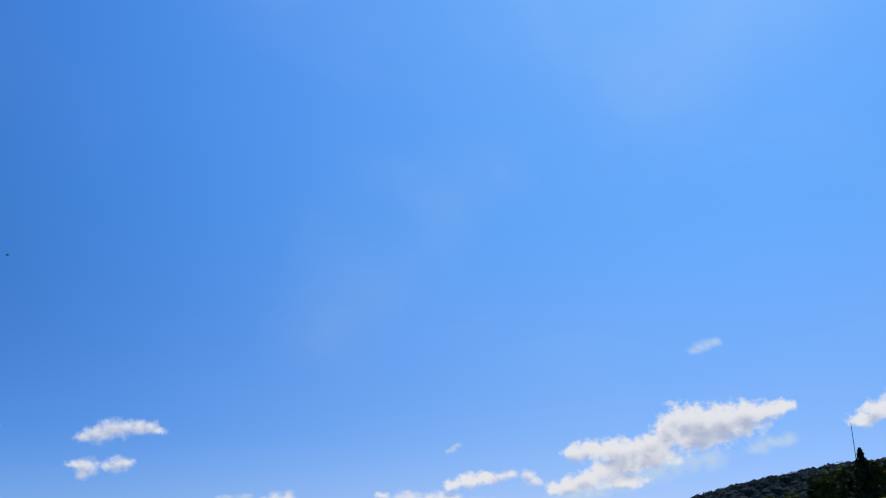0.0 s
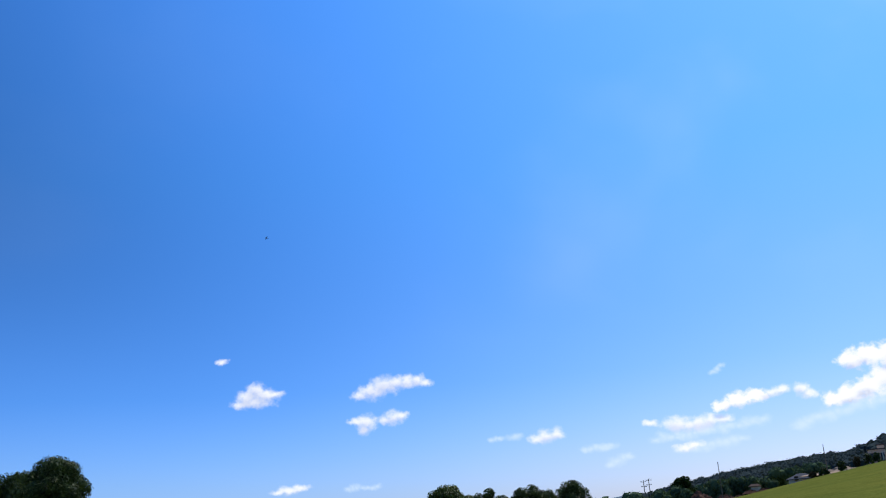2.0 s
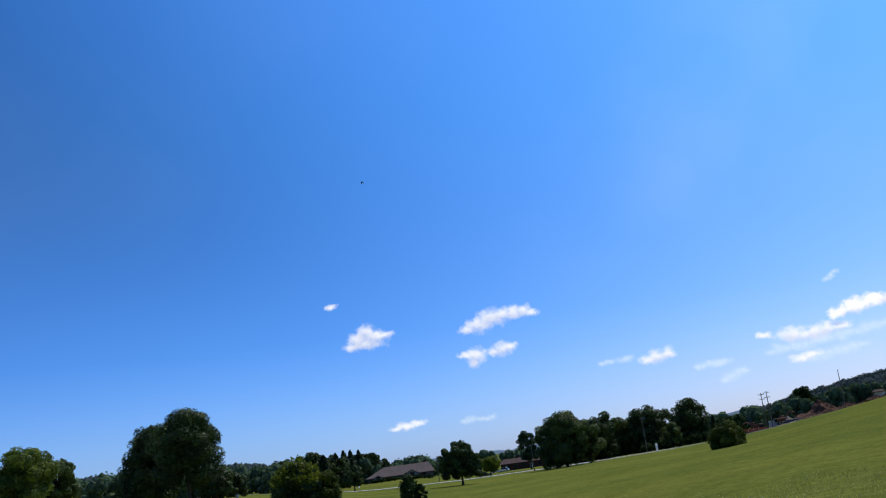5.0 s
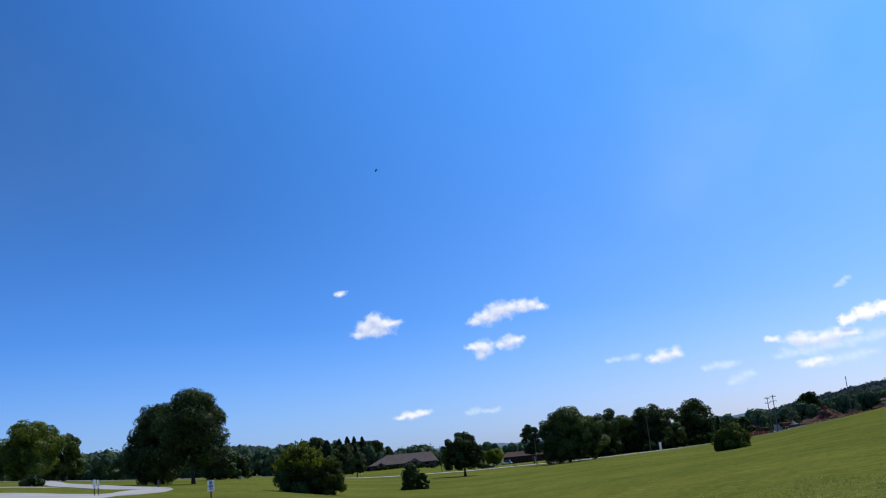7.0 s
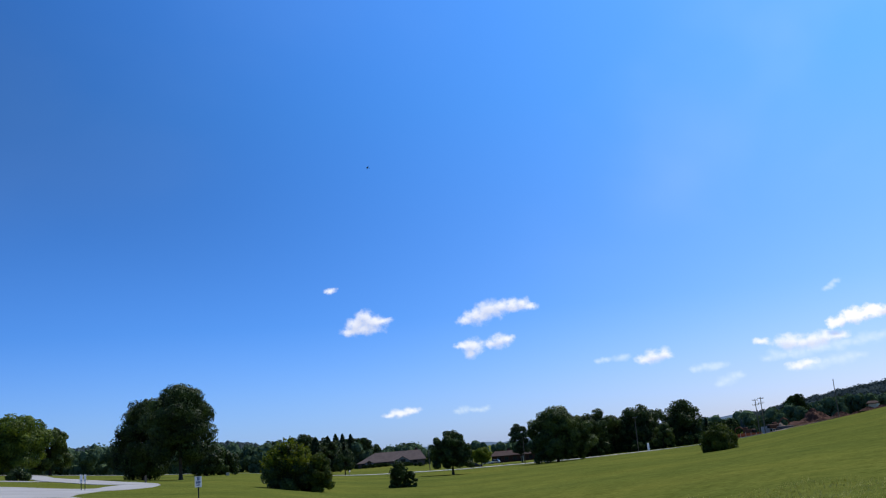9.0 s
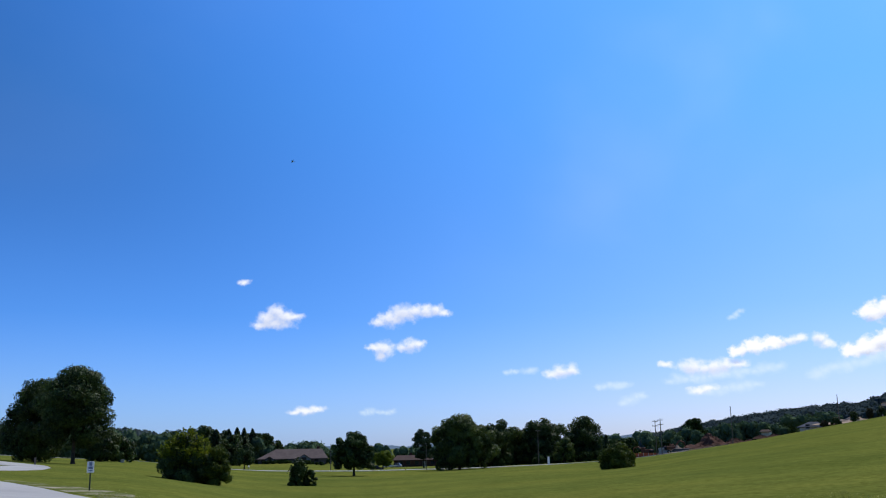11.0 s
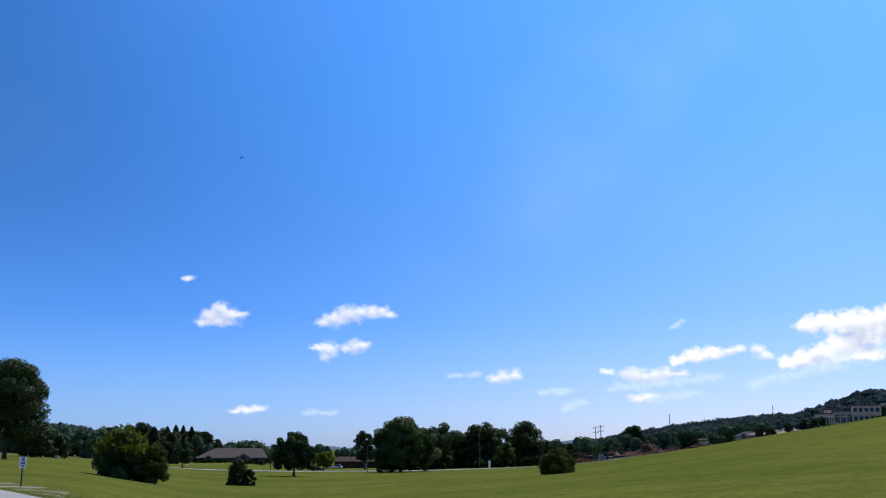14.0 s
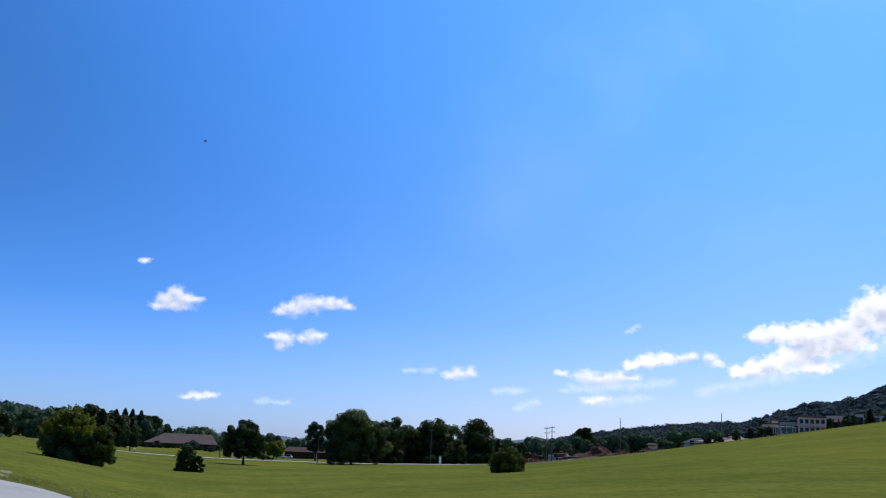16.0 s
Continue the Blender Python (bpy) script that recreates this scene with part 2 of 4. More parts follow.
def grass_material():
    m, t, b = material("meadow_grass", 0.95)
    c = coords(t)
    broad = noise_node(t, c, 0.022, 4, 0.6, (1.0, 1.6, 1.0))
    mid = noise_node(t, c, 0.10, 5, 0.66, (1.0, 0.75, 1.0))
    mown = noise_node(t, c, 0.45, 6, 0.7, (1.0, 0.7, 1.0))
    fine = noise_node(t, c, 3.0, 6, 0.75)
    col = ramp(t, broad, (0.32, (0.084, 0.105, 0.023)), (0.5, (0.107, 0.123, 0.025)), (0.70, (0.134, 0.138, 0.028)))
    col = blend(t, 1.0, col, ramp(t, mid, (0.30, (0.88, 0.90, 0.86)), (0.52, (1.0, 1.0, 1.0)), (0.74, (1.16, 1.11, 1.05))), "MULTIPLY")
    col = blend(t, 0.6, col, ramp(t, mown, (0.38, (0.78, 0.82, 0.8)), (0.62, (1.22, 1.16, 1.1))), "MULTIPLY")
    col = blend(t, 1.0, col, ramp(t, fine, (0.30, (0.55, 0.58, 0.5)), (0.70, (1.40, 1.36, 1.5))), "MULTIPLY")
    t.links.new(col, b.inputs["Base Color"])
    bump(t, b, fine, 0.6, 0.1)
    b.inputs["Specular IOR Level"].default_value = 0.0
    return m


def verge_material():
    """Thin grass with bare gravel breaking through in patches."""
    m, t, b = material("gravelly_verge", 0.95)
    c = coords(t)
    patch = noise_node(t, c, 0.38, 6, 0.68)
    grit = noise_node(t, c, 9.0, 4, 0.7)
    turf = ramp(t, grit, (0.3, (0.062, 0.080, 0.020)), (0.7, (0.120, 0.130, 0.034)))
    stone = ramp(t, grit, (0.3, (0.22, 0.195, 0.15)), (0.7, (0.40, 0.36, 0.29)))
    bare = ramp(t, patch, (0.46, (0.0, 0.0, 0.0)), (0.60, (1.0, 1.0, 1.0)))
    t.links.new(blend(t, bare, turf, stone), b.inputs["Base Color"])
    bump(t, b, grit, 0.6, 0.04)
    b.inputs["Specular IOR Level"].default_value = 0.0
    return m


M_GRASS = grass_material()
M_ASPHALT = surface("pale_asphalt", (0.27, 0.262, 0.255), (0.38, 0.37, 0.36), 0.25, 0.9, 20, 0.2, 0.01)
M_ROAD = surface("sunlit_road", (0.33, 0.325, 0.30), (0.44, 0.435, 0.41), 0.1, 0.9, 12, 0.2, 0.01)
M_GRAVEL = verge_material()
M_BARK = surface("bark", (0.035, 0.028, 0.02), (0.10, 0.08, 0.06), 2.0, 0.9, 6, 0.8, 0.05)
M_LEAF_OAK = leaf_material("leaf_dark_green", (0.006, 0.014, 0.005), (0.020, 0.040, 0.012), (0.105, 0.150, 0.040), 0.16, 0.14, 0.5)
M_LEAF_UNDER = leaf_material("leaf_shaded_hedge", (0.008, 0.018, 0.006), (0.022, 0.042, 0.012), (0.06, 0.09, 0.024), 0.12, 0.03, 0.7)
M_LEAF_MAPLE = leaf_material("leaf_mid_green", (0.020, 0.045, 0.009), (0.084, 0.132, 0.022), (0.25, 0.31, 0.05), 0.42, 0.2, 0.5)
M_LEAF_ELM = leaf_material("leaf_deep_olive", (0.013, 0.030, 0.008), (0.050, 0.082, 0.020), (0.16, 0.205, 0.052), 0.30, 0.2, 0.5)
M_LEAF_BUSH = leaf_material("leaf_yellow_green", (0.014, 0.032, 0.006), (0.044, 0.072, 0.012), (0.15, 0.18, 0.03), 0.32)
M_LEAF_YELLOW = leaf_material("leaf_lime", (0.08, 0.12, 0.015), (0.14, 0.18, 0.02), (0.22, 0.25, 0.03))
M_LEAF_PINE = leaf_material("needle_dark", (0.008, 0.019, 0.010), (0.024, 0.048, 0.024), (0.085, 0.12, 0.055), 0.2)
# far woods: leaf green paled and blued to carry some aerial haze
M_LEAF_FAR = leaf_material("leaf_far_wood_haze", (0.044, 0.076, 0.048), (0.076, 0.120, 0.068), (0.125, 0.170, 0.090), 0.15, 0.0)
# sunlit look of the large shrub's top, put in the leaf colour
M_LEAF_SUNLIT = leaf_material("leaf_sunlit_tip", (0.05, 0.075, 0.010), (0.13, 0.16, 0.018), (0.24, 0.27, 0.034), 0.45)
# blue-grey distance haze is mixed into this leaf colour
M_LEAF_HILL = leaf_material("leaf_hillside_haze", (0.044, 0.058, 0.062), (0.051, 0.069, 0.071), (0.059, 0.080, 0.077), 0.1, 0.0)
M_LEAF_RED = leaf_material("leaf_dull_copper", (0.035, 0.03, 0.018), (0.05, 0.045, 0.022), (0.08, 0.06, 0.03), 0.2)
M_SIGN = surface("white_sign_paint", (0.84, 0.84, 0.84), (0.9, 0.9, 0.9), 6.0, 0.5, 4, 0.05, 0.002)
M_MARK = surface("dark_sign_print", (0.18, 0.20, 0.30), (0.26, 0.28, 0.38), 8.0, 0.6, 4, 0.05, 0.002)
M_POST = surface("dark_green_steel", (0.02, 0.03, 0.025), (0.05, 0.06, 0.05), 5.0, 0.5, 6, 0.2, 0.002, 0.6)
M_WOODPOLE = surface("weathered_pole_wood", (0.10, 0.085, 0.07), (0.22, 0.19, 0.16), 1.5, 0.9, 10, 0.6, 0.02)
M_SHINGLE = surface("brown_shingle", (0.075, 0.058, 0.056), (0.125, 0.098, 0.092), 0.6, 0.9, 6, 0.5, 0.03)
M_SIDING = surface("grey_siding", (0.085, 0.075, 0.075), (0.13, 0.118, 0.118), 0.5, 0.7, 8, 0.2, 0.01)
M_GABLE = surface("pale_gable_siding", (0.24, 0.24, 0.255), (0.32, 0.32, 0.335), 0.5, 0.7, 8, 0.2, 0.01)
M_BRICK = surface("dark_red_brick", (0.055, 0.028, 0.023), (0.095, 0.048, 0.039), 1.0, 0.9, 8, 0.4, 0.02)
M_TAN = surface("tan_render", (0.60, 0.48, 0.40), (0.72, 0.60, 0.51), 0.4, 0.85, 8, 0.2, 0.01)
M_PINK = surface("pinkish_brick", (0.80, 0.48, 0.37), (0.90, 0.60, 0.48), 0.6, 0.9, 10, 0.3, 0.02)
M_GLASS = material("dark_window_glass", 0.08)[0]
M_GLASS.node_tree.nodes["Principled BSDF"].inputs["Base Color"].default_value = (0.02, 0.025, 0.03, 1)
M_GLASS.node_tree.nodes["Principled BSDF"].inputs["Specular IOR Level"].default_value = 0.25
M_TRIM = surface("white_trim_paint", (0.68, 0.68, 0.66), (0.8, 0.8, 0.78), 1.0, 0.6, 6, 0.1, 0.005)
M_DARKROOF = surface("dark_brown_roof", (0.045, 0.028, 0.024), (0.085, 0.055, 0.048), 0.6, 0.9, 6, 0.4, 0.02)
M_FRAME = surface("brown_window_frame", (0.07, 0.05, 0.04), (0.12, 0.09, 0.075), 1.0, 0.7, 6, 0.1, 0.005)
M_GREYROOF = surface("slate_grey_roof", (0.045, 0.05, 0.065), (0.08, 0.085, 0.105), 0.6, 0.95, 6, 0.4, 0.02)
M_DIRT = surface("red_brown_earth", (0.060, 0.028, 0.019), (0.125, 0.060, 0.040), 0.3, 0.95, 8, 0.9, 0.15)
M_SAND = surface("pale_site_gravel", (0.34, 0.24, 0.16), (0.48, 0.36, 0.26), 0.4, 0.95, 8, 0.5, 0.05)
M_MACHINE = surface("dusty_machine_paint", (0.09, 0.04, 0.025), (0.18, 0.08, 0.05), 1.0, 0.6, 6, 0.2, 0.01)
M_RUBBER = surface("black_rubber", (0.012, 0.012, 0.012), (0.03, 0.03, 0.03), 3.0, 0.9, 6, 0.3, 0.01)
M_CARDARK = surface("dark_car_paint", (0.012, 0.014, 0.018), (0.022, 0.024, 0.03), 1.0, 0.2, 6, 0.0, 0.001)
M_CARWHITE = surface("white_car_paint", (0.72, 0.73, 0.74), (0.8, 0.8, 0.8), 1.0, 0.25, 6, 0.0, 0.001)
M_NET = surface("goal_net_grey", (0.34, 0.34, 0.34), (0.46, 0.46, 0.46), 2.0, 0.8, 6, 0.1, 0.01)
M_STEEL = surface("galvanised_steel", (0.32, 0.33, 0.34), (0.48, 0.49, 0.5), 1.0, 0.45, 6, 0.1, 0.005, 0.7)
M_PLANE = surface("dark_airframe", (0.03, 0.032, 0.036), (0.06, 0.065, 0.07), 0.3, 0.5, 6, 0.0, 0.01)


# ---- helpers for shapes ----
def mesh_from(name, verts, faces, mat, smooth=False):
    me = bpy.data.meshes.new(name)
    verts = np.asarray(verts, np.float32)
    sizes = np.array([len(f) for f in faces], np.int32) if not isinstance(faces, np.ndarray) else np.full(len(faces), faces.shape[1], np.int32)
    flat = np.concatenate([np.asarray(f, np.int32) for f in faces]) if not isinstance(faces, np.ndarray) else faces.astype(np.int32).ravel()
    me.vertices.add(len(verts))
    me.vertices.foreach_set("co", verts.ravel())
    me.loops.add(len(flat))
    me.loops.foreach_set("vertex_index", flat)
    me.polygons.add(len(sizes))
    me.polygons.foreach_set("loop_start", np.r_[0, np.cumsum(sizes)[:-1]].astype(np.int32))
    me.polygons.foreach_set("use_smooth", np.full(len(sizes), smooth))
    me.update(calc_edges=True)
    me.validate()
    me.materials.append(mat)
    return me


def part(name, bm, mat, parent=None, label=""):
    """One mesh object from a bmesh, under a thing or part."""
    me = bpy.data.meshes.new(name)
    bm.normal_update()
    bm.to_mesh(me)
    bm.free()
    me.materials.append(mat)
    ob = new(name, me)
    ob.parent = parent
    return tagged(ob, label)


def thing(name, x, y, z, turn=0.0, label="", category="", group="", kind=""):
    e = new(name)
    e.matrix_world = pose(x, y, z, 0, 0, turn)
    e.empty_display_size = 0.3
    return tagged(e, label, category, group, kind)


def box(w, d, h, at=(0, 0, 0), bevel=0.02, turn=0.0, bm=None):
    """A bevelled box that stands on at."""
    b = bm or bmesh.new()
    vs = bmesh.ops.create_cube(b, size=1.0)["verts"]
    m = Matrix.Translation(Vector(at) + Vector((0, 0, h / 2))) @ pose(0, 0, 0, 0, 0, turn) @ Matrix.Diagonal((w, d, h, 1))
    bmesh.ops.transform(b, matrix=m, verts=vs)
    if bevel:
        es = list({e for v in vs for e in v.link_edges})
        bmesh.ops.bevel(b, geom=es, offset=bevel, segments=1, affect="EDGES")
    return b


def rod(a, c, r0, r1=None, sides=8, bm=None):
    """A tapered round bar from a to c."""
    b = bm or bmesh.new()
    a, c = Vector(a), Vector(c)
    m = Matrix.Translation((a + c) / 2) @ (c - a).to_track_quat("Z", "Y").to_matrix().to_4x4()
    bmesh.ops.create_cone(b, cap_ends=True, segments=sides, radius1=r0, radius2=r0 if r1 is None else r1, depth=(c - a).length, matrix=m)
    return b


# ---- the ground ----
SIDE = ((-75, 5.2), (-60, 5.0), (-46, 4.2), (-36, 2.5), (-31, 1.68), (-26.5, 0.97), (-22, 0.18), (-17, -0.5), (-13.6, -0.78),
        (-6, -1.08), (0, -1.16), (5, -1.02), (7.5, -0.82), (11, -0.36), (14, -0.08), (17, 0.05), (20, 0.3), (25, 0.75), (35, 1.3), (60, 1.5))
CURVE = ((-40, 1.45), (-22, 1.3), (-12, 0.95), (0, 0.75), (10, 0.75), (16, 0.95), (30, 1.0))
RIDGE = ((-70, 6.6), (-45, 6.3), (-40.5, 5.7), (-36, 4.7), (-34.3, 3.65), (-33.3, 3.85), (-31.4, 3.5), (-30.4, 3.2), (-29.6, 2.65), (-28.4, 2.5), (-25.3, 2.35), (-22.8, 2.05), (-19, 1.5), (-15, 0.5), (-5, 0.2), (8, 0.5), (10, 0.9), (11.2, 1.2), (12.5, 2.0), (13.3, 1.8), (14.5, 1.55), (16, 1.75), (20, 2.0), (25, 2.0), (40, 2.0))


def level(table, az):
    xs, ys = zip(*table)
    return (np.interp(az - 0.9, xs, ys) + np.interp(az, xs, ys) + np.interp(az + 0.9, xs, ys)) / 3


def height(x, y):
    """Lie of the land: a meadow that dips ahead, climbs to a grass brow at one side and wooded hills beyond."""
    x, y = np.asarray(x, float), np.asarray(y, float)
    d = np.hypot(x, y)
    az = np.degrees(np.arctan2(-x, y))
    fold = np.abs(az)
    behind = np.clip((fold - 60) / 60, 0, 1)
    z300 = (EYE + 300 * np.tan(np.radians(level(SIDE, az)))) * (1 - behind)
    near = z300 * np.clip(d / 300, 0, 1) ** level(CURVE, az)
    hollow = 0.15 * np.exp(-((az - 10) / 4) ** 2 - ((d - 100) / 38) ** 2) + 0.5 * np.exp(-((az + 15.5) / 4) ** 2 - ((d - 150) / 50) ** 2)
    hollow = hollow + 0.7 * np.exp(-((az + 2) / 8) ** 2 - ((d - 232) / 34) ** 2)
    near = near + 2.4 * np.exp(-((az - 3.9) / 2.8) ** 2 - ((d - 405) / 36) ** 2)
    near = near - hollow
    s = np.clip((d - 480) / 420, 0, 1)
    s = s * s * (3 - 2 * s)
    hill = (EYE + 900 * np.tan(np.radians(level(RIDGE, az))) - 14) * (1 - behind)
    z = near * (1 - s) + hill * s
    far = np.clip((d - 1000) / 1800, 0, 1)
    z = z * (1 - far) + far * 12
    return z + 0.12 * np.sin(x * 0.05 + 1.3) * np.sin(y * 0.043) * np.clip(d / 60, 0, 1) * np.clip((600 - d) / 300, 0, 1)


def at(az, d, up=0.0):
    """A place on the ground by heading and distance."""
    x, y = -d * math.sin(radians(az)), d * math.cos(radians(az))
    return x, y, float(height(x, y)) + up


def tall_to(az, d, el):
    """The height that reaches a given angle above the eye's level, from the ground at a place."""
    return EYE + d * math.tan(radians(el)) - at(az, d)[2]


def ground():
    rings = np.r_[0.0, np.geomspace(1.5, 4600, 150)]
    azs = np.radians(np.linspace(-180, 180, 420, endpoint=False))
    n = len(azs)
    verts = [(0, 0, float(height(0, 0.01)))]
    for r in rings[1:]:
        x, y = -r * np.sin(azs), r * np.cos(azs)
        verts += list(zip(x, y, height(x, y)))
    faces = [(0, 1 + (k + 1) % n, 1 + k) for k in range(n)]
    for i in range(len(rings) - 2):
        a, b = 1 + i * n, 1 + (i + 1) * n
        faces += [(a + k, a + (k + 1) % n, b + (k + 1) % n, b + k) for k in range(n)]
    ob = new("ground", mesh_from("ground", verts, [f[::-1] for f in faces], M_GRASS, True))
    return tagged(ob, "mown green meadow with yellowed streaks rising to a brow", "grass", kind="structure")


ground()


def resample(line, n):
    p = np.array(line, float)
    s = np.r_[0, np.cumsum(np.hypot(*np.diff(p, axis=0).T))]
    u = np.linspace(0, s[-1], n)
    q = np.stack([np.interp(u, s, p[:, 0]), np.interp(u, s, p[:, 1])], 1)
    for _ in range(max(2, n // 18)):
        q[1:-1] = 0.25 * q[:-2] + 0.5 * q[1:-1] + 0.25 * q[2:]
    return q


def strip(name, left, right, mat, up, label, category, n=90, m=10, kind="structure"):
    """A paved sheet laid over the ground between two lines, with edges that go down into it."""
    a, b = resample(left, n), resample(right, n)
    verts, faces = [], []
    cols = [-0.001, *np.linspace(0, 1, m), 1.001]
    for j, f in enumerate(cols):
        p = a + (b - a) * f
        z = height(p[:, 0], p[:, 1]) + (up if 0 < j < len(cols) - 1 else -0.02)
        verts += list(zip(p[:, 0], p[:, 1], z))
    for j in range(len(cols) - 1):
        faces += [(j * n + i, (j + 1) * n + i, (j + 1) * n + i + 1, j * n + i + 1) for i in range(n - 1)]
    ob = new(name, mesh_from(name, verts, [f[::-1] for f in faces], mat, False))
    return tagged(ob, label, category, kind=kind)


def way(line, width):
    """The two sides of a road along a line of (heading, distance)."""
    p = np.array([at(*q)[:2] for q in line])
    t = np.gradient(p, axis=0)
    t /= np.hypot(*t.T)[:, None]
    nrm = np.stack([-t[:, 1], t[:, 0]], 1) * width / 2
    return p + nrm, p - nrm


xy = lambda *rows: [at(a, d)[:2] for a, d in rows]
strip("road", *way([(26, 285), (20, 290), (14, 300), (9, 318), (5, 325), (0, 328), (-5, 322), (-9, 312), (-13, 300), (-16, 292), (-19, 290)], 9.0), M_ROAD, 0.10,
      "pale sunlit road crossing behind the meadow", "road")
strip("pavement", xy((75, 13), (60, 19), (45, 28), (36, 37), (30, 46), (26, 52), (22, 58)),
      xy((0, 9), (4, 22), (7, 28.5), (8.6, 30.2), (10.8, 31.2), (12.9, 32.2), (14.2, 34.2), (15.9, 38.9), (17.4, 45.0), (19.05, 50.5), (20.5, 54), (21.6, 59)), M_ASPHALT, 0.06,
      "pale grey asphalt car park edge", "pavement", 160, 40)
strip("lane", xy((40, 96.8), (34, 95.7), (28, 95.2), (25.4, 94.6), (22.6, 86.4), (21.2, 84.7), (20.4, 86.5), (19.9, 94.6), (19.0, 104.5), (17.15, 113.3)),
      xy((40, 48.4), (34, 52.8), (28, 56.1), (24, 58.3), (21.75, 60.5), (21.4, 67.1), (20.05, 78.1), (18.7, 83.6), (17.4, 93.5), (17.0, 104.5)), M_ASPHALT, 0.04,
      "pale grey asphalt lane with a rounded end", "driveway", 200, 24)
strip("driveway", xy((17.1, 111.1), (17.3, 116.6), (18.1, 122.1), (19.2, 128.7), (20.2, 143), (21.3, 172.7), (22.5, 195), (23.1, 250), (23.3, 286)),
      xy((17.15, 108.9), (18.2, 106.7), (19.4, 104.5), (20.3, 103.4), (22.2, 118.8), (23.3, 130.9), (23.9, 181.5), (24.2, 220), (24.3, 286)), M_ASPHALT, 0.05,
      "pale asphalt driveway bending away over the grass", "driveway", 160, 14)
strip("side_path", *way([(23.0, 121), (24.4, 126), (26, 135), (30, 150), (36, 165)], 3.5), M_ASPHALT, 0.045, "narrow pale path beside the driveway", "path", 60, 5)
strip("gravel_verge", xy((12.7, 35.5), (14.0, 37.0), (15.7, 41.0), (17.0, 46.0), (18.4, 50.3), (19.3, 52.6)),
      xy((12.5, 41.0), (13.4, 43.3), (14.9, 46.6), (16.4, 50.8), (17.8, 54.0), (19.2, 56.5)), M_GRAVEL, 0.012,
      "worn gravelly strip in the grass beside the asphalt", "verge", 90, 8)


# ---- trees ----
def quads(centres, normals, size, rng, flat=0.3):
    """Small leaf clumps: bent rhombs, one island each."""
    n = len(centres)
    nv = normals + rng.normal(0, flat, (n, 3))
    nv /= np.linalg.norm(nv, axis=1)[:, None]
    ref = rng.normal(0, 1, (n, 3))
    u = np.cross(nv, ref)
    u /= np.linalg.norm(u, axis=1)[:, None] + 1e-9
    v = np.cross(nv, u)
    s = size * rng.uniform(0.55, 1.25, (n, 1))
    k = s * rng.uniform(0.5, 0.9, (n, 1))
    lift = nv * s * 0.25
    pts = np.stack([centres - u * s, centres - v * k + lift, centres + u * s, centres + v * k + lift], 1).reshape(-1, 3)
    idx = np.arange(n) * 4
    faces = np.concatenate([np.stack([idx, idx + 1, idx + 2], 1), np.stack([idx, idx + 2, idx + 3], 1)])
    return pts, faces


def lobes_of(rng, h0, h1, width, count, shape):
    """The lumps of a crown between two heights: boughs, each with its own cluster of lumps."""
    def reach(u):
        return {"round": math.sin(math.pi * (0.16 + 0.74 * u)) ** 0.6, "wide": (1 - 0.75 * u * u) ** 0.5 * (0.75 + 0.25 * min(1, u * 4)),
                "shrub": (1 - 0.85 * u ** 2.2) ** 0.6,
                "dome": math.sqrt(max(0.02, 1 - (max(0.0, u - 0.3) / 0.74) ** 2)) * (0.7 + 0.3 * min(1, u / 0.3))}[shape]
    boughs = [(0.0, 0.0, 0.86, 0.26), (0.0, 0.0, 0.45, 0.34)]
    n = 9
    for k in range(n):
        u = 0.1 + 0.72 * ((k * 0.618) % 1.0) + rng.uniform(-0.05, 0.05)
        a = 2 * math.pi * k / n + rng.uniform(-0.35, 0.35)
        r = reach(u) * rng.uniform(0.25, 0.34) * width
        boughs.append((r * math.cos(a), r * math.sin(a), u, rng.uniform(0.16, 0.24)))
    out = []
    for k in range(count):
        if k % 5 < 3:
            u, a = rng.uniform(0, 1), rng.uniform(0, 2 * math.pi)
            r = width / 2 * reach(u) * math.sqrt(rng.uniform(0.1, 1)) * 0.8
            out.append((r * math.cos(a), r * math.sin(a), h0 + (h1 - h0) * u, width * rng.uniform(0.09, 0.15)))
            continue
        bx, by, bu, br = boughs[k % len(boughs)]
        w = rng.normal(0, 1, 3)
        w = w / np.linalg.norm(w) * rng.uniform(0.35, 1.0) * br * width * 0.7
        z = h0 + (h1 - h0) * bu + w[2] * 0.85
        out.append((bx + w[0], by + w[1], min(max(z, h0 * 0.9), h1), width * rng.uniform(0.075, 0.135)))
    return out


def crown_mesh(name, rng, h0, h1, width, lobes, leaves, size, mat, shape="round", squash=0.85):
    leaves, size = int(leaves * 1.9), size * 0.65
    lob = np.array(lobes_of(rng, h0 + width * 0.06, h1 - width * 0.14, width, lobes, shape))
    pick = rng.choice(len(lob), leaves, p=lob[:, 3] ** 2 / (lob[:, 3] ** 2).sum())
    way_ = rng.normal(0, 1, (leaves, 3))
    way_ /= np.linalg.norm(way_, axis=1)[:, None]
    rad = lob[pick, 3:4] * (rng.uniform(0.5, 1.02, (leaves, 1)) ** 0.5 + np.abs(rng.normal(0, 0.07, (leaves, 1))))
    c = lob[pick, :3] + way_ * rad * np.array([1, 1, squash])
    pts, faces = quads(c, way_, size, rng)
    return mesh_from(name, pts, faces, mat)


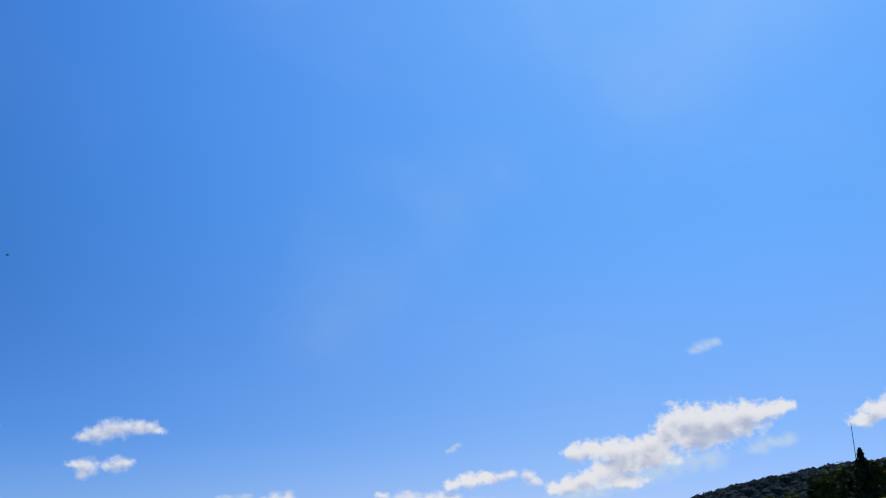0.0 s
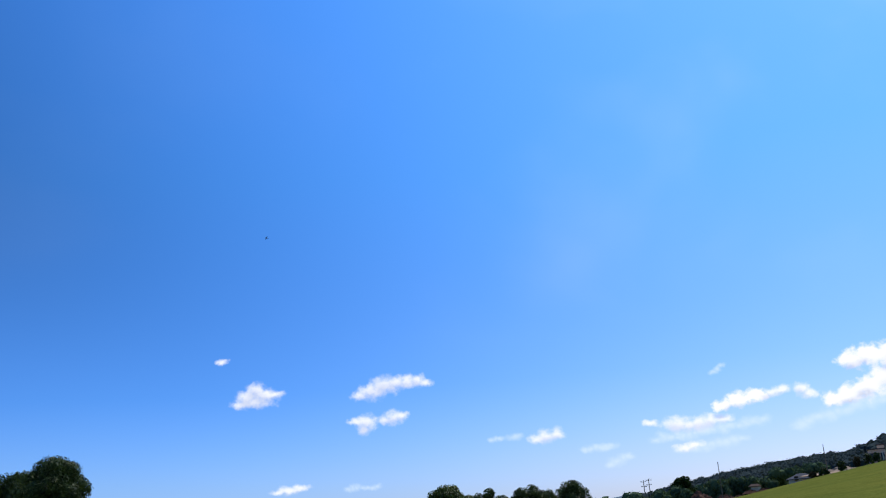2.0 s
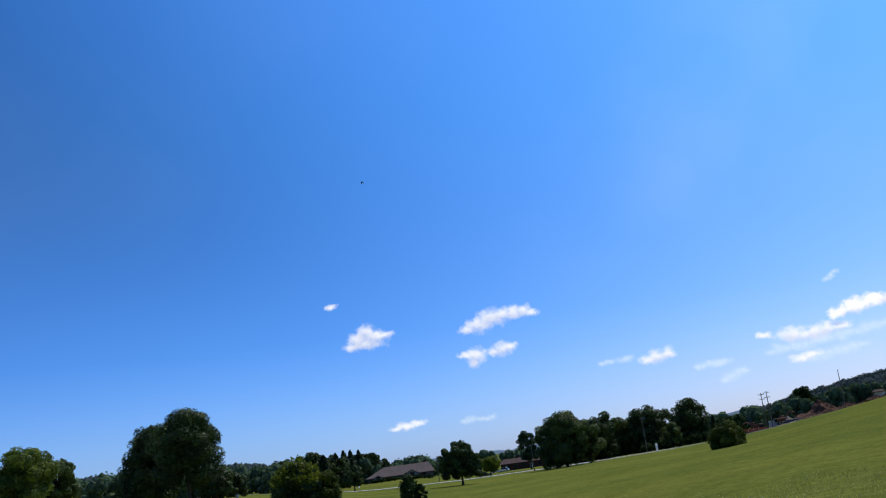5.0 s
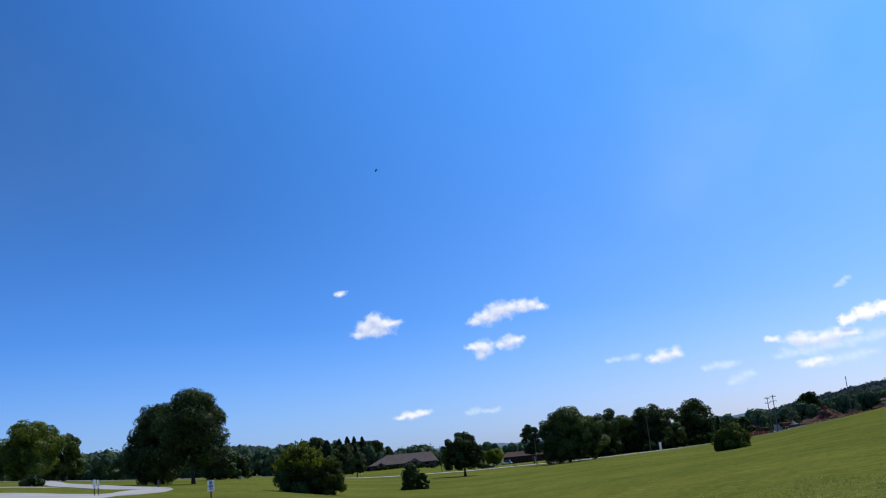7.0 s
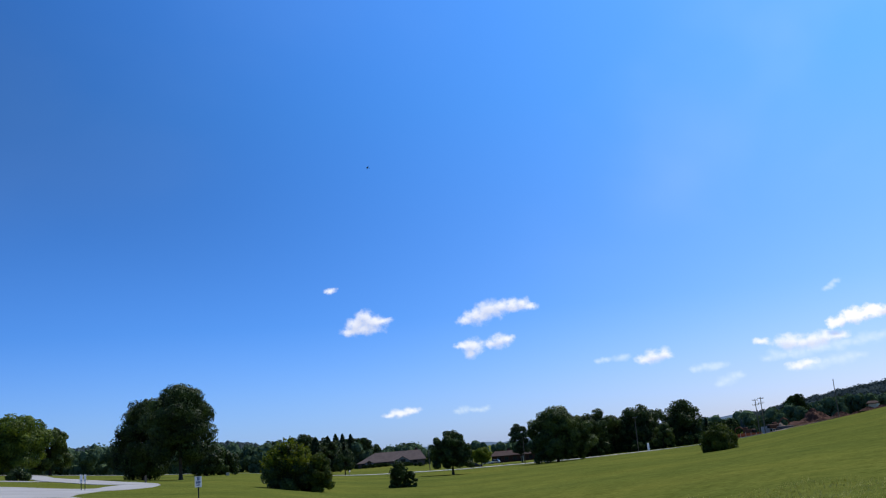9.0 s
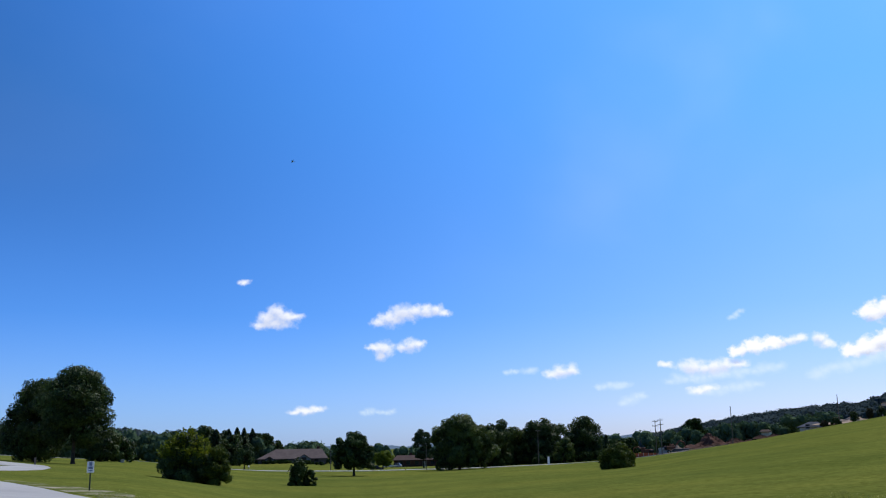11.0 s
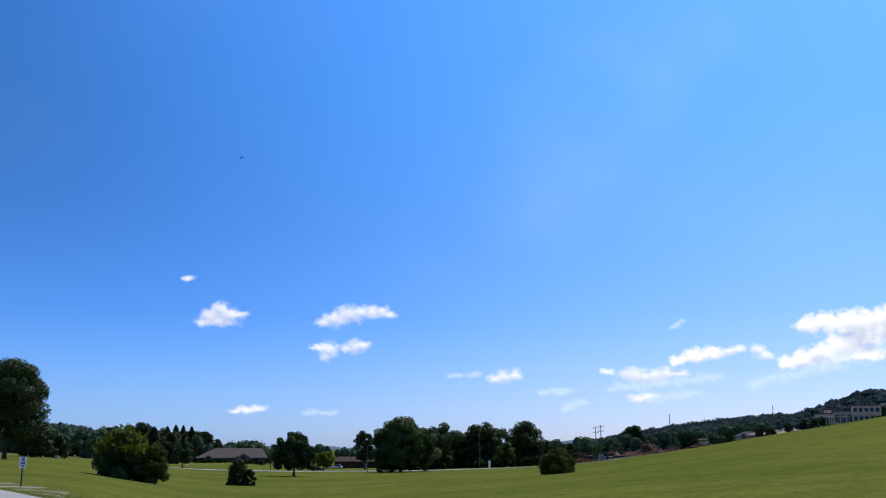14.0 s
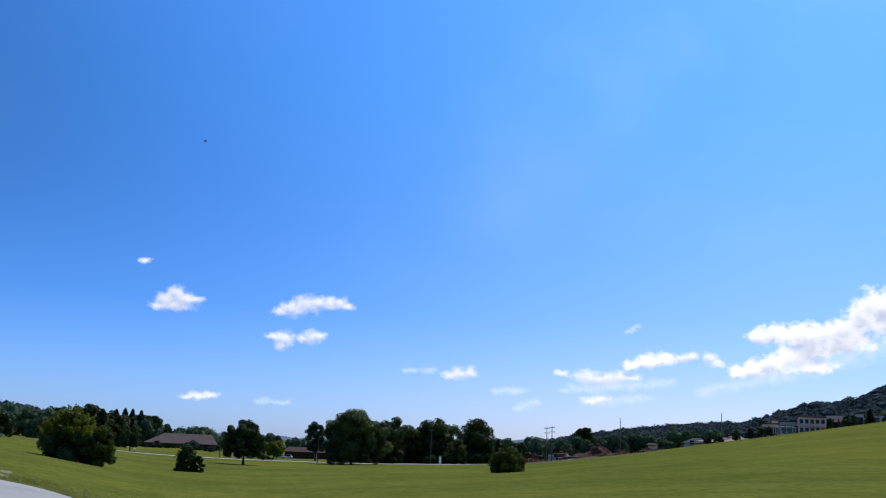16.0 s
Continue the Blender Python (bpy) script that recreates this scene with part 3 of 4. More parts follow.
def trunk_part(parent, rng, h, crown_base, r, limbs, reach, mat=M_BARK):
    bm = rod((0, 0, -0.4), (0, 0, crown_base), r * 1.25, r * 0.85, 10)
    rod((0, 0, crown_base), (rng.uniform(-.3, .3), rng.uniform(-.3, .3), h * 0.8), r * 0.85, r * 0.2, 8, bm)
    rod((0, 0, -0.4), (0, 0, 0.6), r * 1.7, r * 1.05, 10, bm)
    for k in range(limbs):
        a = 2 * math.pi * k / limbs + rng.uniform(-.4, .4)
        z = crown_base * rng.uniform(0.85, 1.0) + (h - crown_base) * rng.uniform(0.0, 0.45)
        e = Vector((math.cos(a) * reach * rng.uniform(.6, .9), math.sin(a) * reach * rng.uniform(.6, .9), z + (h - crown_base) * rng.uniform(.12, .35)))
        rod((0, 0, z), e, r * 0.42, r * 0.1, 6, bm)
        rod(e * 0.55 + Vector((0, 0, z * 0.45)), e + Vector((rng.uniform(-1, 1), rng.uniform(-1, 1), 1.2)), r * 0.2, r * 0.05, 5, bm)
    return part("trunk", bm, mat, parent)


def tree(name, az, d, top, width, base, seed, label, mat, shape="round", leaves=6000, size=0.42, lobes=60, limbs=7, trunk=0.3, group="", sink=0.0, squash=0.85):
    """A broad-leaved tree; top, width and base of the crown in metres."""
    rng = np.random.default_rng(seed)
    x, y, z = at(az, d)
    e = thing(name, x, y, z - sink, rng.uniform(0, 360), label, "shrub" if shape == "shrub" else "tree", group)
    trunk_part(e, rng, top, max(base, 0.3), trunk, limbs, width * 0.4)
    ob = new("crown", crown_mesh("crown", rng, base, top, width, lobes, leaves, size, mat, shape, squash))
    ob.parent = e
    return e


def bough(owner, right, near, base, top, width, seed, mat, leaves, size, lobes=40, shape="dome", name="side_crown"):
    """A lower mass of foliage beside the main crown; right and near are metres as seen from the meadow."""
    ob = new(name, crown_mesh(name, np.random.default_rng(seed), base, top, width, lobes, leaves, size, mat, shape))
    ob.parent = owner
    x, y, _ = owner.matrix_world.translation
    out = Vector((x, y, 0)).normalized()
    ob.location = owner.matrix_world.to_3x3().inverted() @ (Vector((out.y, -out.x, 0)) * right - out * near)
    return ob


def conifer(name, az, d, top, width, seed, label, leaves=2200, group="", mat=None, bare=0.08, size=0.32):
    rng = np.random.default_rng(seed)
    x, y, z = at(az, d)
    e = thing(name, x, y, z, rng.uniform(0, 360), label, "tree", group)
    bm = rod((0, 0, -0.4), (0, 0, top * 0.95), width * 0.045 + 0.06, 0.03, 8)
    tiers = int(top * 1.1)
    for k in range(tiers):
        u = bare + (0.94 - bare) * k / tiers
        a = k * 2.4
        r = width / 2 * (1 - u) ** 0.75 * 0.9
        rod((0, 0, top * u), (math.cos(a) * r, math.sin(a) * r, top * u - r * 0.1), 0.05, 0.015, 5, bm)
    part("trunk", bm, M_BARK, e)
    u = bare + (1 - bare) * rng.uniform(0, 1, leaves) ** 1.35
    arm = rng.integers(0, 9, leaves) * 0.7 + np.floor(u * top * 0.9) * 1.3
    r = width / 2 * (1 - u) ** 0.62 * (rng.uniform(0.15, 1, leaves) ** 0.6) * (0.82 + 0.3 * np.sin(np.floor(u * top * 0.9) * 7.1) + 0.3 * np.sin(arm * 3.7 + seed))
    a = arm + rng.normal(0, 0.2, leaves)
    c = np.stack([np.cos(a) * r, np.sin(a) * r, u * top - r * 0.18 + rng.normal(0, 0.12, leaves)], 1)
    nrm = np.stack([np.cos(a) * 0.5, np.sin(a) * 0.5, np.ones(leaves)], 1)
    pts, faces = quads(c, nrm, size, rng, 0.5)
    ob = new("crown", mesh_from("crown", pts, faces, mat or M_LEAF_PINE))
    ob.parent = e
    return e


tree("tree", 15.9, 148, tall_to(15.9, 148, 5.0) + 0.9, 12.2, 2.9, 3, "tall dark green shade tree with a clear trunk on the meadow", M_LEAF_OAK, "dome", 34000, 0.25, 150, 8, 0.25)
tree("tree", 17.85, 160, tall_to(17.85, 160, 4.2) + 0.9, 11.0, 0.2, 204, "dark green shade tree crowding behind a taller one", M_LEAF_OAK, "dome", 24000, 0.25, 170, 7, 0.3)
tree("tree", 24.5, 270, 16.4, 18.5, 1.8, 5, "bright green spreading tree beside the driveway", M_LEAF_MAPLE, "dome", 11250, 0.5, 81, 7, 0.4)
tree("tree", 22.75, 282, 13.2, 12.6, 1.2, 6, "olive green rounded tree beside a brighter one", M_LEAF_ELM, "round", 7500, 0.5, 66, 7, 0.35)
tree("tree", 28.2, 275, 17.6, 18.5, 1.5, 7, "bright green spreading tree beside the driveway", M_LEAF_MAPLE, "round", 8750, 0.5, 75, 7, 0.4)
for a, d, el_, w in ((14.45, 215, 1.6, 9.0), (13.45, 228, 1.2, 8.0)):
    tree("tree", a, d, tall_to(a, d, el_), w, 0.3, int(a * 10), "dark olive tree at the edge of the wood", M_LEAF_OAK, "round", 5200, 0.42, 70, 7, 0.28, "trees at the wood's edge")
bush = tree("shrub", 9.85, 95, 4.5, 5.6, -0.5, 8, "large dark shrub with yellow-green tips standing alone on the meadow", M_LEAF_OAK, "shrub", 16000, 0.19, 105, 9, 0.09)
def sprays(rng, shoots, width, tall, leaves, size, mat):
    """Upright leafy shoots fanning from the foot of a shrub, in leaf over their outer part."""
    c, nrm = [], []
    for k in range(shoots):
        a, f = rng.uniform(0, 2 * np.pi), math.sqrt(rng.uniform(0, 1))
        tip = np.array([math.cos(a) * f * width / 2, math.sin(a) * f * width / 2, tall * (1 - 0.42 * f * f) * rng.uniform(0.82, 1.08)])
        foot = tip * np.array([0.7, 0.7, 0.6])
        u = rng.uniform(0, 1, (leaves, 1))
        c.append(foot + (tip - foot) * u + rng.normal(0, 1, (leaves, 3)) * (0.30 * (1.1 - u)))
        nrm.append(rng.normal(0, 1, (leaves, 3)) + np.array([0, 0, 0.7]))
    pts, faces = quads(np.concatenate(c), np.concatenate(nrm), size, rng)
    return mesh_from("shoot_leaves", pts, faces, mat)


# brighter-coloured shoots stand in for sun on the upper shrub
tips = new("shoot_leaves", sprays(np.random.default_rng(81), 150, 5.6, 4.8, 46, 0.12, M_LEAF_SUNLIT))
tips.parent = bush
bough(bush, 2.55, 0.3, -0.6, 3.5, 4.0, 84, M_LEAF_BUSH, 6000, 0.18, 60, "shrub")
tagged(tips, "yellow-green upper leaves, sunlit look in their colour")
low_bush = tree("shrub", 3.5, 118, 3.05, 2.7, -0.3, 9, "small dark green shrub standing alone on the meadow", M_LEAF_OAK, "shrub", 6000, 0.14, 57, 6, 0.06)
shoots = new("shoots", sprays(np.random.default_rng(82), 60, 2.4, 3.1, 50, 0.11, M_LEAF_OAK))
shoots.parent = low_bush
bough(low_bush, 1.45, 0.2, -0.2, 2.0, 1.9, 83, M_LEAF_OAK, 2600, 0.14, 30, "shrub")
lone = tree("tree", 0.3, 262, tall_to(0.3, 262, 1.42), 9.4, 2.0, 10, "lone spreading dark green tree in front of the road", M_LEAF_OAK, "dome", 8000, 0.38, 80, 9, 0.3, squash=0.7)
bough(lone, -2.9, 0.8, 1.6, tall_to(1.1, 262, 1.05), 7.8, 101, M_LEAF_OAK, 3800, 0.38, 46)
bough(lone, 3.0, 0.6, 1.8, tall_to(-0.4, 262, 0.9), 6.4, 102, M_LEAF_OAK, 2600, 0.38, 36)
broad = tree("tree", -5.9, 300, 17.6, 16.5, 0.4, 11, "broad dark green tree beside the road", M_LEAF_ELM, "dome", 17000, 0.5, 130, 8, 0.45)
bough(broad, 6.4, 0.5, 0.3, 14.2, 12.5, 104, M_LEAF_ELM, 6500, 0.48, 60)
bough(broad, -4.6, 1.0, 0.2, 14.6, 10.5, 105, M_LEAF_OAK, 5000, 0.48, 50)
tree("tree", -8.0, 335, 16.2, 14.0, 1.0, 12, "rounded mid green tree across the road", M_LEAF_OAK, "round", 7500, 0.5, 69, 7, 0.35)
tree("tree", -9.1, 345, 13.8, 12.0, 1.0, 13, "rounded mid green tree across the road", M_LEAF_ELM, "round", 6250, 0.5, 60, 7, 0.35)
tree("tree", -10.7, 345, 16.8, 15.0, 1.0, 14, "dark green tree across the road", M_LEAF_OAK, "round", 10000, 0.5, 120, 7, 0.4)
tree("tree", -13.2, 345, 16.6, 15.2, 0.2, 15, "dense dark dome-shaped tree across the road", M_LEAF_OAK, "dome", 12500, 0.46, 130, 7, 0.4)
for k, (a, d, h, w) in enumerate(((-7.15, 350, 14.5, 13.0), (-9.85, 356, 14.0, 12.5), (-11.7, 362, 14.5, 13.0))):
    tree("tree", a, d, h, w, 0.3, 90 + k, "dark green tree crowding across the road", M_LEAF_OAK, "round", 4500, 0.5, 66, 6, 0.3, "trees across the road")
tree("tree", -12.0, 330, 8.5, 8.5, 0.4, 16, "low light green tree across the road", M_LEAF_ELM, "round", 3750, 0.45, 45, 6, 0.25)
tree("shrub", -15.1, 150, 4.05, 6.5, -0.6, 17, "dense rounded green shrub on the meadow", M_LEAF_BUSH, "shrub", 12000, 0.21, 87, 8, 0.1)
tree("tree", -1.4, 360, 7.0, 8.0, 1.2, 18, "lime green young tree near a brick house", M_LEAF_YELLOW, "round", 4375, 0.42, 51, 6, 0.22)
tree("pine_tree", -3.8, 350, 14.6, 9.0, 3.2, 19, "dark pine with an open irregular crown", M_LEAF_PINE, "round", 4600, 0.40, 56, 8, 0.28, squash=0.65)
conifer("conifer", -14.5, 380, 8.8, 6.5, 20, "dark pointed conifer behind the trees", 1500)
for k, (a, d, el_, w) in enumerate(((9.69, 372, 1.5, 7.5), (7.53, 386, 1.46, 8.0), (7.05, 410, 1.55, 8.5), (6.66, 420, 1.52, 8.5), (6.18, 424, 1.48, 9.0), (8.25, 366, 1.45, 8.0))):
    conifer("conifer", a, d, tall_to(a, d, el_), w, 30 + k, "dark conifer in a row behind the meadow", 3800, "conifer row", size=0.46)
for k, (a, d, el_, w) in enumerate(((8.95, 368, 1.8, 9.5), (8.5, 374, 1.7, 9.5), (7.9, 378, 1.5, 9.0), (7.3, 384, 1.25, 9.0), (5.3, 430, 1.3, 9.5), (4.85, 432, 0.85, 8.0), (9.35, 376, 1.6, 9.0), (10.6, 386, 1.6, 11.0), (5.75, 434, 1.3, 9.5), (6.4, 436, 1.3, 9.5))):
    tree("tree", a, d, tall_to(a, d, el_), w, 0.3, 44 + k, "dark green tree among conifers", M_LEAF_OAK, "round", 4200, 0.5, 70, 6, 0.25, "trees among conifers")
tree("tree", 6.6, 335, 9.0, 8.5, 1.6, 49, "small spreading tree beside the road", M_LEAF_OAK, "wide", 3750, 0.42, 60, 6, 0.2)
tree("shrub", 24.4, 135, 1.7, 3.4, 0.0, 50, "clipped dark green hedge bush by the driveway", M_LEAF_OAK, "shrub", 3000, 0.16, 51, 6, 0.06)
for k, (a, d, el_, w) in enumerate(((-26.5, 306, 1.30, 3.0), (-27.1, 305, 1.48, 3.2), (-28.04, 305, 1.76, 3.0), (-28.86, 304, 1.92, 3.0), (-29.45, 306, 2.02, 3.0), (-29.9, 308, 2.08, 3.0), (-33.03, 318, 2.6, 2.6), (-33.85, 318, 2.72, 3.2), (-34.25, 320, 2.78, 3.0))):
    tree("shrub", a, d, tall_to(a, d, el_), w, 0.1, 60 + k, "dull dark rounded shrub along the brow", M_LEAF_RED if k in (3, 0) else M_LEAF_OAK, "shrub", 1600, 0.22, 39, 5, 0.08, "brow shrubs")
conifer("conifer", -45.1, 326, tall_to(-45.1, 326, 6.7), 9.5, 70, "dark ragged conifer on the brow", 3600, bare=0.02, size=0.55)
conifer("conifer", -35.07, 322, tall_to(-35.07, 322, 3.07), 3.8, 71, "small dark conifer on the brow", 1500, bare=0.02, size=0.3)
for k, (a, d, el_, w) in enumerate(((-42.6, 336, 5.4, 8.0), (-43.2, 334, 5.8, 8.0), (-43.9, 332, 5.95, 8.0), (-44.6, 334, 6.05, 7.0), (-45.7, 330, 6.1, 8.0), (-46.4, 330, 6.2, 9.0), (-47.6, 332, 6.3, 10.0), (-36.2, 332, 3.1, 5.0), (-37.2, 335, 3.7, 7.0), (-38.6, 340, 4.1, 8.0), (-40, 338, 4.5, 8.5), (-41.2, 340, 4.8, 8.0))):
    tree("tree", a, d, tall_to(a, d, el_), w, 0.1, 80 + k, "leafy green tree along the brow of the meadow", M_LEAF_ELM if k % 3 else M_LEAF_OAK, "round", 3000, 0.42, 45, 6, 0.2, "brow trees")


tree("tree", -19.45, 410, tall_to(-19.45, 410, 1.7), 12.0, 0.3, 103, "round dark tree topping the wood behind the site", M_LEAF_UNDER, "dome", 4200, 0.55, 70, 6, 0.3)
ball = bmesh.new()
bmesh.ops.create_icosphere(ball, subdivisions=2, radius=1.0)
BALL_V = np.array([v.co for v in ball.verts])
ball.verts.index_update()
BALL_F = np.array([[v.index for v in f.verts] for f in ball.faces])
ball.free()
ball = bmesh.new()
bmesh.ops.create_icosphere(ball, subdivisions=1, radius=1.0)
CORE_V = np.array([v.co for v in ball.verts])
ball.verts.index_update()
CORE_F = np.array([[v.index for v in f.verts] for f in ball.faces])
ball.free()


def wood(name, rng, places, label, mat=M_LEAF_FAR, leaves=400, size=0.58, lumps=6):
    """Far woodland: many joined crowns, each of lumpy masses of foliage with leaf clumps over them."""
    allp, allf, n = [], [], 0
    for x, y, h, w in places:
        z = float(height(x, y))
        k = int(leaves * rng.uniform(0.7, 1.3))
        spread = np.array([w * 0.24, w * 0.24, h * 0.13])
        c0 = rng.normal(0, 1, (lumps, 3)).clip(-1.5, 1.5) * spread + np.array([x, y, z + h * 0.58])
        c0[0, 2] = z + h * (0.2 if lumps > 1 else 0.45)
        big = np.array([w * 0.27, w * 0.27, h * 0.26]) * rng.uniform(0.75, 1.15, (lumps, 1)) * (0.85 if lumps > 1 else 1.9)
        for c_, b_ in zip(c0, big):
            bv, bf = (BALL_V, BALL_F) if lumps > 1 else (CORE_V, CORE_F)
            p = bv * b_ * (1 + rng.uniform(-0.2, 0.18, (len(bv), 1))) + c_
            p[:, 2] = np.maximum(p[:, 2], z - 0.2)
            allp.append(p)
            allf.append(bf + n)
            n += len(p)
        pick = rng.integers(0, lumps, k)
        way_ = rng.normal(0, 1, (k, 3))
        way_ /= np.linalg.norm(way_, axis=1)[:, None]
        c = c0[pick] + way_ * big[pick] * rng.uniform(0.9, 1.3 if lumps > 1 else 1.1, (k, 1))
        c[:, 2] = np.maximum(c[:, 2], z + 0.3)
        p, f = quads(c, way_, size, rng, 0.45)
        allp.append(p)
        allf.append(f + n)
        n += len(p)
    ob = new(name, mesh_from(name, np.concatenate(allp), np.concatenate(allf), mat))
    return tagged(ob, label, "woodland", kind="stuff")


def belt(rng, a0, a1, d0, d1, count, h0, h1, wide=0.85):
    out = []
    for _ in range(count):
        a, d = rng.uniform(a0, a1), rng.uniform(d0, d1)
        x, y, _ = at(a, d)
        h = rng.uniform(h0, h1)
        out.append((x, y, h, h * wide * rng.uniform(0.82, 1.18)))
    return out


rng = np.random.default_rng(11)
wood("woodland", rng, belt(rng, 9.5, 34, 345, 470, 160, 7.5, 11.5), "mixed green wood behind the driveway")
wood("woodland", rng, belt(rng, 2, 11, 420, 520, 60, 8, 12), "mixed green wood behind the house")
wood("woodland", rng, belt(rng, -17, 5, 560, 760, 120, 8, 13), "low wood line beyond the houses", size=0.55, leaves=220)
wood("undergrowth", rng, belt(rng, 2.1, 5.5, 387, 393, 40, 0.9, 1.5, 1.5), "low dark hedge before the long house", mat=M_LEAF_UNDER, leaves=120, lumps=3, size=0.3)
wood("undergrowth", rng, belt(rng, -14.2, -6.3, 330, 352, 70, 2.0, 3.6, 1.3), "low dark hedge and undergrowth along the road", mat=M_LEAF_UNDER, leaves=220, lumps=4)
wood("undergrowth", rng, belt(rng, -16, -6.2, 350, 420, 90, 3.5, 7.0), "dark wood and undergrowth across the road", mat=M_LEAF_UNDER)
wood("woodland", rng, belt(rng, -27, -16.5, 400, 480, 100, 6, 9.0), "dark wood behind the building site")
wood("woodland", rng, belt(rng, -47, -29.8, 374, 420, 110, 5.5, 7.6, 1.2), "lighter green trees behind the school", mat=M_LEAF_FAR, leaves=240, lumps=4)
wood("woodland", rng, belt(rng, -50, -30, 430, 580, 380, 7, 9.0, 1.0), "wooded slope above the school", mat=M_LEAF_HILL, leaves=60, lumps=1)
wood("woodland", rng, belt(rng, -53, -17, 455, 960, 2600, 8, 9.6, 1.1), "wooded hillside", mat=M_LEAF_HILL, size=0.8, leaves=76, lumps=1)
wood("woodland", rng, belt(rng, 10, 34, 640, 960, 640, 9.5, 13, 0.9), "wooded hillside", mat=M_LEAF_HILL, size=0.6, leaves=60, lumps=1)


# ---- far blue ridge ----
def ridge():
    n = 160
    azs = np.linspace(-62, 62, n)
    verts, faces = [], []
    for row, (dist, up) in enumerate(((2600, 0.0), (2750, 0.6), (3000, 1.0), (3400, 1.0))):
        for a in azs:
            el = 0.42 + 0.32 * max(0.0, min(1.0, (-a - 3) / 12)) + 0.05 * math.sin(a * 0.63)
            z = 3 + up * (EYE + 3000 * math.tan(radians(el)) - 3) + (4 * math.sin(a * 5.1) * up)
            verts.append((-dist * math.sin(radians(a)), dist * math.cos(radians(a)), z))
    for r in range(3):
        faces += [(r * n + i, r * n + i + 1, (r + 1) * n + i + 1, (r + 1) * n + i) for i in range(n - 1)]
    # the ridge's blue haze is painted as its base colour
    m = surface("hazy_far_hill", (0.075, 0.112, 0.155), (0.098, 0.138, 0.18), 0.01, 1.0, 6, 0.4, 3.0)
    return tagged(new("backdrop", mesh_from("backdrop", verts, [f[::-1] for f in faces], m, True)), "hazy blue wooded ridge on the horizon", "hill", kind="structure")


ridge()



# ---- buildings ----
def slab_roof(w, d, h, eave, ridge, hip_l, hip_r, bm=None):
    """A pitched roof shell with overhang: ridge along x, hipped or gabled ends."""
    b = bm or bmesh.new()
    x0, x1, y0, y1 = -w / 2 - eave, w / 2 + eave, -d / 2 - eave, d / 2 + eave
    lo = [b.verts.new(p) for p in ((x0, y0, h), (x1, y0, h), (x1, y1, h), (x0, y1, h))]
    top = [b.verts.new(p) for p in ((x0 + hip_l, 0, ridge), (x1 - hip_r, 0, ridge))]
    under = [b.verts.new(v.co - Vector((0, 0, 0.22))) for v in lo]
    for f in ((lo[0], lo[1], top[1], top[0]), (lo[1], lo[2], top[1]), (lo[2], lo[3], top[0], top[1]), (lo[3], lo[0], top[0])):
        b.faces.new(f)
    for i in range(4):
        j = (i + 1) % 4
        b.faces.new((under[i], under[j], lo[j], lo[i]))
    b.faces.new(under[::-1])
    return b


def window(parent, x, y, z, w, h, name="window", frame_mat=M_FRAME):
    """A framed window set on a wall that faces -y."""
    f = bmesh.new()
    for dx in (-w / 2 - 0.05, w / 2 + 0.05):
        box(0.1, 0.12, h + 0.2, (x + dx, y - 0.03, z - 0.1), 0.01, 0, f)
    for dz in (-0.1, h):
        box(w, 0.12, 0.1, (x, y - 0.03, z + dz), 0.01, 0, f)
    fr = part(name, f, frame_mat, parent)
    part("pane", box(w, 0.04, h, (x, y, z), 0), M_GLASS, fr)
    return fr


def front_gable(parent, x, w, out, wall, ridge, wallmat, y):
    """A wing that steps forward with its own gable."""
    b = bmesh.new()
    p = [(x - w / 2, y - out, -0.5), (x + w / 2, y - out, -0.5), (x + w / 2, y - out, wall), (x, y - out, ridge - 0.2), (x - w / 2, y - out, wall)]
    f0 = [b.verts.new(q) for q in p]
    f1 = [b.verts.new((q[0], y + 2.0, q[2])) for q in p]
    b.faces.new(f0)
    b.faces.new(f1[::-1])
    for i in range(5):
        j = (i + 1) % 5
        b.faces.new((f0[j], f0[i], f1[i], f1[j]))
    part("gable_wall", b, wallmat, parent, "pale grey gable wall")
    b = bmesh.new()
    for s_ in (-1, 1):
        q = [(x, y - out - 0.4, ridge), (x + s_ * (w / 2 + 0.5), y - out - 0.4, wall - 0.2)]
        a = [b.verts.new(v) for v in q] + [b.verts.new((v[0], y + 4.5, v[2])) for v in q[::-1]]
        c = [b.verts.new(v.co - Vector((0, 0, 0.2))) for v in a]
        b.faces.new(a)
        b.faces.new(c[::-1])
        for i in range(4):
            j = (i + 1) % 4
            b.faces.new((a[j], a[i], c[i], c[j]))
    part("gable_roof", b, M_SHINGLE, parent)


